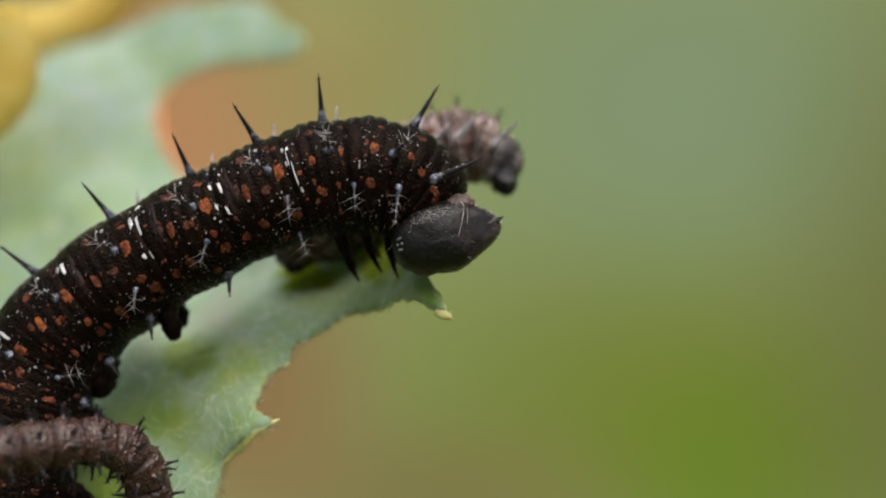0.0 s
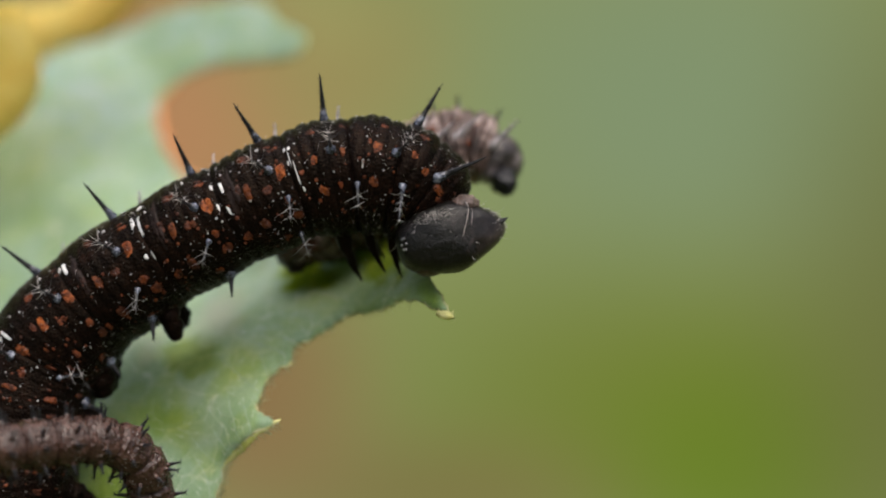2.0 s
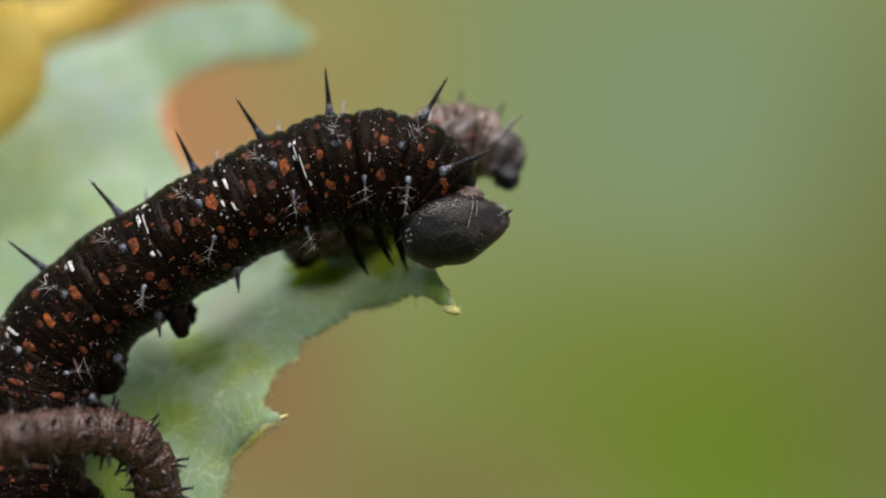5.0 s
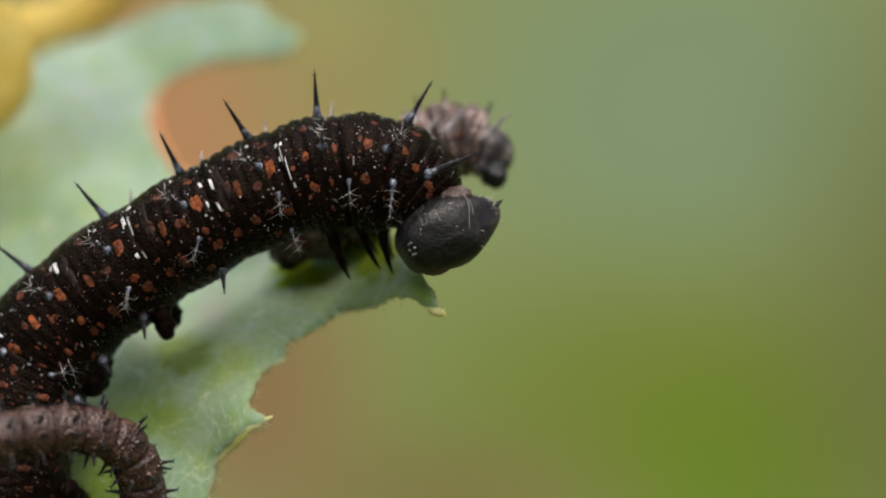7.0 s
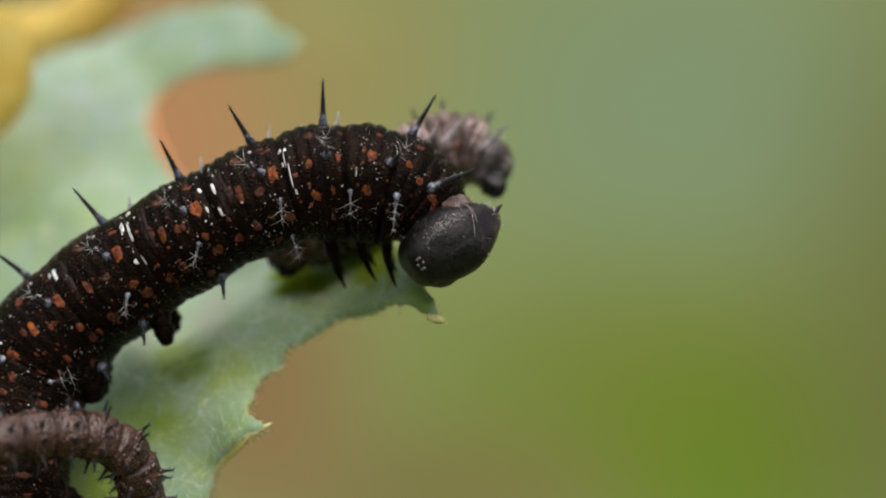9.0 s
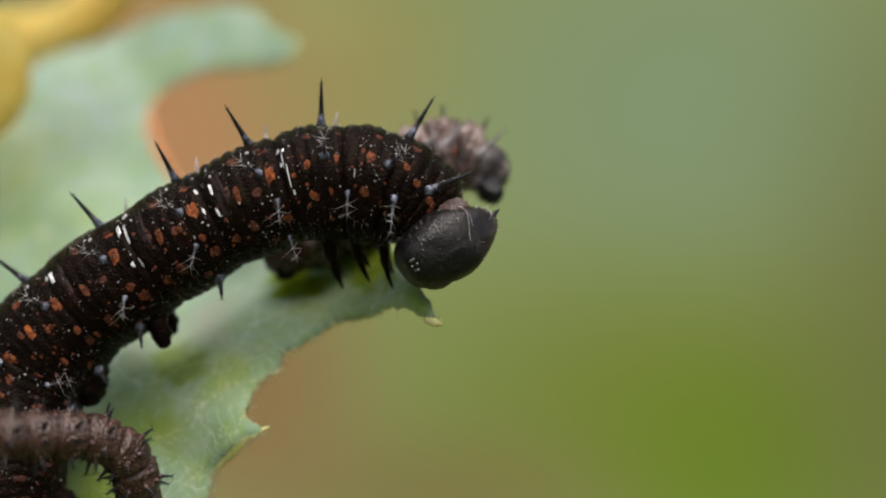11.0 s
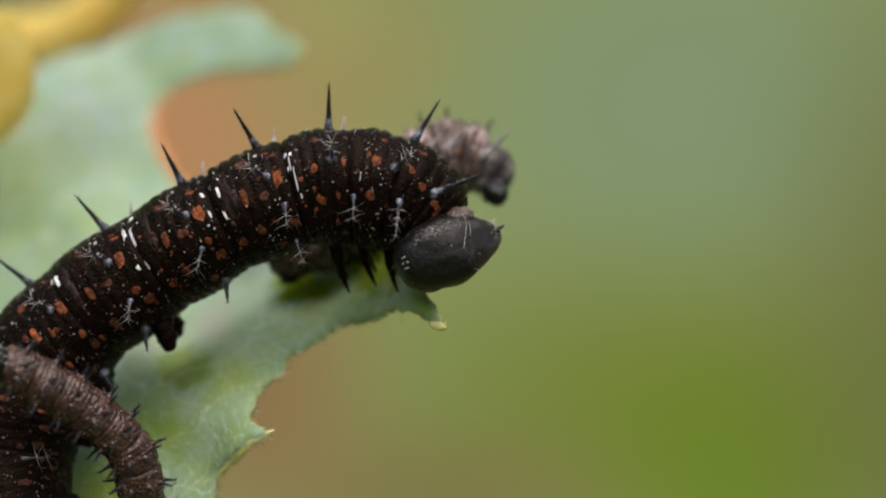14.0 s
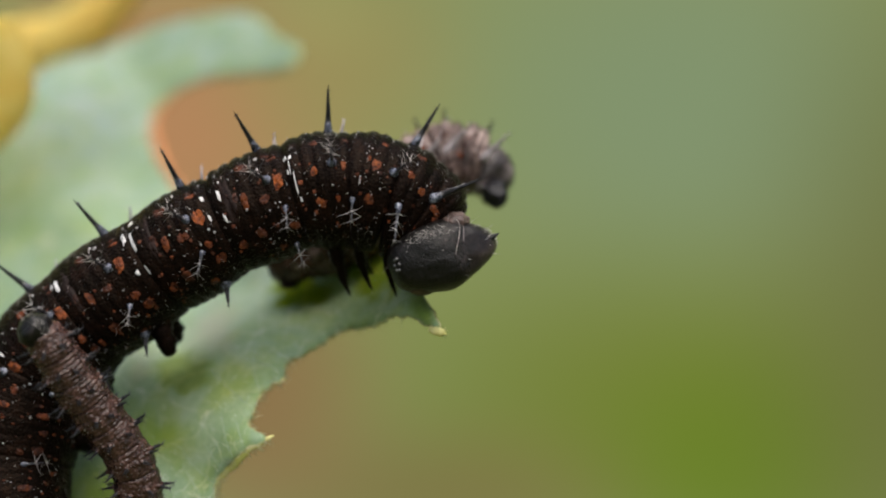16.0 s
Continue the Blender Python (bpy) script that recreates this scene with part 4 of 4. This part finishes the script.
def build_large():
    rnd = random.Random(21)
    cat = new("caterpillar")
    cat.matrix_basis = Matrix.Translation(mm(-12, 1.5, -4))
    inv_cat = cat.matrix_basis.inverted()
    tagged(cat, "large black spiny caterpillar with orange spots on a leaf", "caterpillar", group="caterpillars on the leaf")
    body = Body(LARGE_LINE, LARGE_RADII, 0.52, 0.060, 0.040, 3, 0.012, 0.6, ((5.2, 6, 6.7, 8.8, 10, 12, 13), (0, -0.28, 0, 0, 0.35, 0.6, 0.5)))
    bms, segs = [], []
    for k in range(len(LARGE_LINE) - 1):
        near = k >= 3
        bm, inv = body.segment(k, 96 if near else 40, 44 if near else 16)
        bms.append((bm, inv, (LARGE_LINE[k + 1] - LARGE_LINE[k]).length / MM))
    large_marks(body, bms, rnd)
    for k, (bm, inv, length) in enumerate(bms):
        seg = part("segment", bm, (SKIN, ORANGE, WHITE, HAIR, RUST, BAND, DASH), cat, basis=inv_cat @ seat(LARGE_LINE, k))
        segs.append(seg)
    branched = "branched spine with pale bristles"

    def stand(name, me, k, v, th, aim, label, sink=0.05):
        k, v = k + math.floor(v), v % 1
        share(name, me, segs[k], body.mount(bms[k][1], k, v, radians(th), sink=sink, aim=Vector(aim)), label)

    for k, (v, aim) in TALL_AIM.items():
        stand("dorsal_spine", TALL_SPINE, k, v, 6, aim, "tall black spine with pale blue foot")
        stand("spine", FAR_SPINE, k, v + 0.14, -34, (aim[0] * 0.3 + 0.1, 0.3, 0.9), branched)
    for k in range(3, 11):
        v, th, aim = STAR_AIM.get(k, (0.70 + SLIDE.get(k, 0), 67, (-0.55, -0.74, 0.38)))
        stand("spine", STAR_SPINE, k, v, th, aim, branched)
    for k, (v, th, aim) in PALE_AIM.items():
        stand("spine", LONG_SPINE if k > 10 else PALE_SPINE, k, v, th, aim, branched)
    for k, (v, th, aim) in LOW_AIM.items():
        stand("spine", PALE_SPINE if k == 8 else LOW_SPINE, k, v, th, aim, branched if k == 8 else "short dark spine with pale foot")
    # the belly feet grip the leaf's edge
    for k, v, aim in ((1, 0.5, (1, 0, -0.2)), (3, 0.5, (0.9, 0, -0.3)), (4, 0.55, (0.85, 0, -0.5)), (5, 0.50, (0.2, 0, -1)), (6, 0.68, (0.3, 0, -1))):
        for th, y in ((166, -0.1), (200, 0.3)):
            slim = k == 6
            stand("proleg", SLIM_PROLEG if slim else PROLEG, k, v, th + (14 if slim and th > 180 else 0), (aim[0], y, aim[2]), "", 0.48 if slim else 0.85)
    stand("spine", LOW_SPINE, 6, 0.5, 150, (0.15, -0.5, -0.85), "short dark spine with pale foot")
    for k, v, x in ((9, 0.55, 0.29), (10, 0.30, 0.29), (11, 0.52, 0.12)):
        for th, y in ((174, 0.3), (204, 0.6)):
            stand("leg", CLAW if k == 9 else SHORT_CLAW, k, v, th, (x, y, -0.85), "", 0.55)
    # the collar spine leans over the head
    stand("collar_spine", COLLAR_SPINE, 11, 0.95, 76, (0.85, -0.35, 0.36), "thick grey bristly collar spine", 0.2)
    head = build_head(cat, inv_cat @ HEAD_REST, (2.3, 1.9, 1.62), HEAD, 11, 5)
    return cat, segs, head


HEAD_REST = Matrix.Translation(mm(0.05, -0.6, 0.53)) @ pose(0, 0, 0, 0, -13, 0)
large, large_segments, large_head = build_large()


# ---- the small brown caterpillar ----
SMALL_TAIL = ((-14.4, -0.9, -17.6), (-14.05, -1.0, -15.3), (-13.2, -1.1, -13.4))
SMALL_ROOT = (-12.85, -1.1, -11.35)
SMALL_STEP = 1.2
SMALL_NECK = pose(0.85 * MM, 0.15 * MM, 0.1 * MM, 0, 15, 20)


def small_line(turns, lean=0.42):
    """The small caterpillar's middle line: the tail holds on to the leaf, the front part bends by the turns (degrees)."""
    pts = [mm(*p) for p in SMALL_TAIL] + [mm(*SMALL_ROOT)]
    x, y, z = SMALL_ROOT
    for a in turns:
        x, y, z = x + SMALL_STEP * math.cos(radians(a)), y - lean * SMALL_STEP, z + SMALL_STEP * math.sin(radians(a))
        pts.append(mm(x, y, z))
    return pts


SMALL_POSES = (                                   # seconds, lean towards the camera, turns
    (0.0, 0.60, (92, 108, 146, 174, 182, 185, 186, 186)),
    (4.0, 0.60, (91, 105, 142, 169, 180, 184, 186, 186)),
    (9.0, 0.60, (90, 100, 134, 161, 176, 183, 187, 187)),
    (11.5, 0.60, (89, 95, 127, 159, 175, 172, 160, 150)),
    (12.0, 0.58, (90, 94, 122, 155, 168, 167, 161, 155)),
    (12.5, 0.55, (91, 92, 116, 149, 159, 162, 162, 160)),
    (13.5, 0.42, (95, 94, 114, 136, 138, 146, 150, 153)),
    (14.5, 0.38, (94, 94, 114, 133, 138, 145, 145, 148)),
    (15.0, 0.36, (94, 95, 111, 131, 134, 136, 134, 135)),
    (15.5, 0.33, (94, 97, 108, 122, 127, 130, 127, 120)),
    (16.0, 0.30, (96, 97, 114, 123, 123, 125, 119, 120)),
)


def build_small():
    rnd = random.Random(33)
    rest = small_line((100, 106, 116, 124, 128, 130, 130, 130))
    radii = [r * MM for r in (0.7, 0.90, 0.96, 0.98, 0.99, 1.00, 1.01, 1.02, 1.02, 1.01, 0.98, 0.85)]
    cat = new("caterpillar")
    cat.matrix_basis = Matrix.Translation(mm(*SMALL_ROOT))
    inv_cat = cat.matrix_basis.inverted()
    tagged(cat, "small wrinkled brown caterpillar with short black spines", "caterpillar", group="caterpillars on the leaf")
    body = Body(rest, radii, 0.22, 0.085, 0.05, 8, 0.07, 0.8)
    segs = []
    for k in range(len(rest) - 1):
        bm, inv = body.segment(k, 72, 36)
        for _ in range(80):
            r = rnd.uniform(0.02, 0.06)
            body.patch(bm, inv, k, min(max(rnd.gauss(0.45, 0.17), 0.03), 0.97), radians(rnd.uniform(0, 360)), r / 1.2, r / 1.05, rnd.choice((1, 1, 3)), 0.05 * MM, rnd, 6, 1)
        # tiny white flecks painted in for the glints on the wrinkles
        for _ in range(34):
            r = rnd.uniform(0.012, 0.035)
            body.patch(bm, inv, k, min(max(rnd.gauss(0.45, 0.2), 0.03), 0.97), radians(rnd.uniform(0, 360)), r / 1.2, r * 1.4, 2, 0.03 * MM, rnd, 5, 1)
        seg = part("segment", bm, (BROWN, ROSY, WHITE, NECK), cat, basis=inv_cat @ seat(rest, k))
        segs.append(seg)
        for th in (0, 38, 80, 120, 152, -38, -80, -120, 180):
            share("spine", SHORT_SPINE, seg, body.mount(inv, k, 0.5 + rnd.uniform(-0.06, 0.06), radians(th + rnd.uniform(-6, 6)), rnd.uniform(-0.2, 0.2)))
    k = len(segs) - 1
    head = build_head(cat, inv_cat @ seat(rest, k) @ SMALL_NECK, (0.66, 0.78, 0.78), HEAD, 12, 9, False)
    return cat, segs, head


small, small_segments, small_head = build_small()


# ---- the rosy caterpillar behind ----
REAR_LINE = [mm(x, 6.0, z) for x, z in ((-7.9, 0.2), (-6.4, 0.6), (-4.7, 1.25), (-3.0, 2.45), (-1.3, 4.0), (0.15, 4.65), (1.3, 4.75), (2.2, 4.45))]
REAR_NECK = pose(0.80 * MM, -0.18 * MM, -0.2 * MM, 0, 0, -12)


def build_rear():
    rnd = random.Random(44)
    line = REAR_LINE
    segs = []
    radii = [r * MM for r in (1.1, 1.4, 1.6, 1.75, 1.85, 1.85, 1.75, 1.5)]
    cat = new("caterpillar")
    cat.matrix_basis = Matrix.Translation(mm(-4, 6, -0.5))
    inv_cat = cat.matrix_basis.inverted()
    tagged(cat, "rosy brown spiny caterpillar behind the black one", "caterpillar", group="caterpillars on the leaf")
    body = Body(line, radii, 0.5, 0.13, 0.11, 12)
    for k in range(len(line) - 1):
        bm, inv = body.segment(k, 56, 26)
        for _ in range(22):
            r = rnd.uniform(0.08, 0.34)
            body.patch(bm, inv, k, rnd.uniform(0.1, 0.9), radians(rnd.uniform(20, 160)), r / 1.5, r / 1.4, rnd.choice((1, 2, 2, 3)), 0.04 * MM, rnd, 9, 2)
        # the hindmost segments are darker brown, partly for the shade they lie in
        seg = part("segment", bm, (ROSY if k > 2 else BROWN, BROWN, NECK, RUST), cat, basis=inv_cat @ seat(line, k))
        segs.append(seg)
        share("spine", SHORT_SPINE, seg, body.mount(inv, k, {4: 0.9, 6: 0.6}.get(k, 0.5), radians(-6), 0.1))
        if k > 2:
            share("spine", ROSY_SPINE, seg, body.mount(inv, k, {5: 0.35, 6: 0.95}.get(k, 0.5), radians(78), sink=0.1, aim=Vector((0.66, -0.35, 0.64))), "thick pale grey branched spine")
        share("spine", ROSY_SPINE, seg, body.mount(inv, k, 0.5, radians(-55), 0.1), "thick pale grey branched spine")
        if k in (0, 1, 2):
            for th in (160, 200):
                share("leg", BROWN_PROLEG, seg, body.mount(inv, k, 0.5, radians(th), sink=0.9 + 0.6 * k, aim=Vector((0.1, -0.2 if th < 180 else 0.3, -1))))
    head = build_head(cat, inv_cat @ seat(line, len(line) - 2) @ REAR_NECK, (1.2, 1.25, 1.25), REAR_HEAD, 40, 10, False)
    bm = bmesh.new()
    bmesh.ops.create_uvsphere(bm, u_segments=24, v_segments=16, radius=1)
    for v in bm.verts:
        v.co = Vector((v.co.x * 0.66, v.co.y * 0.7, v.co.z * 0.62)) * (1 + 0.35 * noise.noise(v.co * 1.6)) * MM
    part("mouth", bm, SPINE, head, "dark brown mouth", (seat(line, len(line) - 2) @ REAR_NECK).inverted() @ Matrix.Translation(mm(2.92, 5.1, 3.15)))
    return cat, segs, head


rear, rear_segments, rear_head = build_rear()

# ---- movement ----
# The plant sways with the wind and carries the caterpillars: seconds, mm across, mm up.
SWAY = ((0, 0, 0), (0.5, 0.26, 0.09), (1, 0.37, 0.19), (1.5, 0.22, 0.08), (2, 0.08, -0.01), (2.5, -0.02, -0.01), (3, 0.22, 0.19), (3.5, 0.35, 0.38), (4, 0.4, 0.28),
        (6.5, 0.05, 0.18), (7, -0.28, 0.13), (7.5, -0.55, -0.06), (8, -0.66, -0.13), (8.5, -0.54, 0), (9, -0.33, -0.18), (9.2, -0.5, -0.13), (11.3, -0.42, -0.33), (11.5, -0.34, -0.31),
        (12, -0.32, -0.23), (12.5, -0.13, -0.34), (13, -0.29, -0.46), (13.5, -0.22, -0.47), (14, -0.23, -0.48), (14.5, -0.26, -0.51), (15, -0.26, -0.48), (15.5, -0.29, -0.61), (16, -0.25, -0.73))
# How the large caterpillar shifts on the leaf: for places along its body, seconds and mm across and up.
SHIFT = {
    6.7: ((0, 0, 0), (1, -0.03, -0.04), (2, 0, -0.02), (3, -0.03, -0.08), (4, -0.01, -0.09), (6.5, -0.01, -0.14), (7, -0.02, -0.13), (7.5, 0.01, -0.09),
          (8, 0.01, -0.1), (8.5, 0, -0.08), (9, -0.01, -0.09), (11.5, -0.04, -0.08), (12.5, -0.06, -0.08), (13.5, -0.01, -0.06), (14.5, -0.01, -0.06), (16, -0.01, -0.04)),
    7.7: ((0, 0, 0), (1, -0.07, 0), (2, 0, 0.01), (3, -0.06, 0), (4, -0.09, -0.05), (6.5, -0.09, -0.03), (7, -0.1, -0.01), (7.5, -0.06, 0.03),
          (8, -0.06, 0.01), (8.5, -0.12, 0.07), (9, -0.09, 0.06), (11.5, -0.12, 0.15), (12.5, -0.14, 0.15), (13.5, -0.05, 0.16), (14.5, -0.09, 0.2), (16, -0.05, 0.27)),
    8.7: ((0, 0, 0), (1, -0.1, 0), (2, -0.04, 0.01), (3, -0.1, 0.08), (4, -0.17, -0.01), (6.5, -0.13, 0.09), (7, -0.1, 0.06), (7.5, -0.02, 0.06),
          (8, 0.01, 0.01), (8.5, 0, 0.11), (9, 0.1, 0.14), (11.5, 0.11, 0.27), (12.5, 0.13, 0.27), (13.5, 0.26, 0.24), (14.5, 0.22, 0.32), (16, 0.29, 0.38)),
    9.9: ((0, 0, 0), (1, -0.03, 0.1), (2, 0.04, 0.05), (3, 0.01, 0.17), (4, 0.02, 0.1), (6.5, 0.1, 0.11), (7, 0.03, 0.02), (7.5, 0.07, -0.07),
          (8, 0.09, -0.14), (8.5, 0.11, 0), (9, 0.14, -0.09), (11.5, 0.19, 0.04), (12.5, 0.17, 0.04), (13.5, 0.26, -0.05), (14.5, 0.24, 0.09), (16, 0.24, 0.13)),
    11.2: ((0, 0, 0), (1, 0.01, 0.15), (2, 0.08, 0.05), (3, -0.01, 0.17), (4, 0.03, 0.14), (6.5, 0.03, 0.15), (7, 0.03, 0.08), (7.5, 0.11, -0.07),
          (8, 0.17, -0.16), (8.5, 0.23, -0.02), (9, 0.24, -0.19), (11.5, 0.25, -0.14), (12.5, 0.2, -0.12), (13.5, 0.29, -0.22), (14.5, 0.22, -0.06), (16, 0.24, -0.1)),
}
# Its head: seconds, the horn's way in mm across and up, turn in degrees.
NOD = ((0, 0, 0, 0), (0.5, 0.09, 0.03, 0.5), (1, 0.09, 0.23, 1.2), (1.5, 0.05, 0.11, -0.5), (2, 0.11, -0.03, -0.5), (2.5, -0.02, 0.2, 0.5), (3, -0.1, 0.19, 0.5), (3.5, 0, 0.07, -1), (4, 0.02, 0.14, 0),
        (6.5, 0.02, 0.01, -3), (7, 0.28, 0.56, 12.5), (7.5, 0.28, 0.83, 20.5), (8, 0.32, 0.78, 19.5), (8.5, 0.34, 0.8, 17.5), (9, 0.33, 0.64, 18.5), (11.5, 0.3, 0.54, 15), (12, 0.24, 0.34, 13.6), (12.5, 0.24, 0.5, 12),
        (13, 0.22, 0.19, 8), (13.5, 0.25, 0.09, 7.6), (14, 0.27, 0.08, 5.6), (14.5, 0.1, 0.17, 5), (15, 0.02, -0.01, 4.8), (15.5, 0.06, 0, 2.5), (16, 0.06, 0, 2.1))
# The rosy caterpillar: seconds, mm across and up for its chest and for its head.
REAR_SHIFT = ((0, 0, 0, 0, 0), (1, 0, 0.04, -0.12, 0.02), (2, 0.04, 0.05, -0.1, 0), (3, 0.01, 0.11, -0.22, 0), (4, -0.01, 0.14, -0.3, 0.02), (6.5, -0.01, 0.2, -0.2, 0.13),
        (7, -0.06, 0, -0.18, 0.2), (7.5, -0.22, -0.13, -0.16, 0.14), (8, -0.22, -0.18, -0.16, 0), (8.5, -0.11, -0.15, -0.17, 0.08), (9, -0.09, -0.24, -0.15, 0.06), (11.5, 0, -0.15, -0.19, -0.11),
        (12.5, 0.01, -0.12, -0.22, 0.04), (13, 0.07, -0.23, -0.24, -0.15), (14, 0.08, -0.09, -0.19, 0), (15, 0.07, -0.17, -0.16, 0.1), (16, 0.14, -0.12, -0.17, 0.15))


def motions():
    for thing in (plant, large, small, rear):
        rest = thing.matrix_basis.copy()
        walk(thing, [(t, Matrix.Translation((x * MM, 0, z * MM)) @ rest) for t, x, z in SWAY])
    inv = Matrix.Translation(-mm(-12, 1.5, -4))
    places = sorted(SHIFT)
    lines = []
    for j, row in enumerate(SHIFT[places[0]]):
        dx = [0.0] + [SHIFT[u][j][1] for u in places]
        dz = [0.0] + [SHIFT[u][j][2] for u in places]
        at = [4.5] + places
        lines.append((row[0], [p + Vector((np.interp(i, at, dx) * MM, 0, np.interp(i, at, dz) * MM)) for i, p in enumerate(LARGE_LINE)]))
    for k, seg in enumerate(large_segments):
        if k >= 3:
            walk(seg, [(t, inv @ seat(pts, k)) for t, pts in lines])
    horn = HEAD_REST @ Vector((2.4 * MM, 0, 0.1 * MM))
    for_head = []
    for t, x, z, a in NOD:
        at = Matrix.Translation(horn + Vector(((x - 0.010 * max(a, 0)) * MM, 0, z * MM)))
        for_head.append((t, inv @ at @ pose(0, 0, 0, 0, -a, 1.0 * max(a, 0)) @ Matrix.Translation(-horn) @ HEAD_REST))
    walk(large_head, for_head)
    inv = Matrix.Translation(-mm(-4, 6, -0.5))
    lines = []
    for t, x0, z0, x1, z1 in REAR_SHIFT:
        at = (2.5, 4, 5.5)
        lines.append((t, [p + Vector((np.interp(i, at, (0, x0, x1)) * MM, 0, np.interp(i, at, (0, z0, z1)) * MM)) for i, p in enumerate(REAR_LINE)]))
    for k, seg in enumerate(rear_segments):
        walk(seg, [(t, inv @ seat(pts, k)) for t, pts in lines])
    walk(rear_head, [(t, inv @ seat(pts, len(REAR_LINE) - 2) @ REAR_NECK) for t, pts in lines])
    inv = Matrix.Translation(-mm(*SMALL_ROOT))
    lines = [(t, small_line(turns, lean)) for t, lean, turns in SMALL_POSES]
    for k, seg in enumerate(small_segments):
        walk(seg, [(t, inv @ seat(pts, k)) for t, pts in lines])
    last = len(small_segments) - 1
    walk(small_head, [(t, inv @ seat(pts, last) @ SMALL_NECK) for t, pts in lines])


motions()
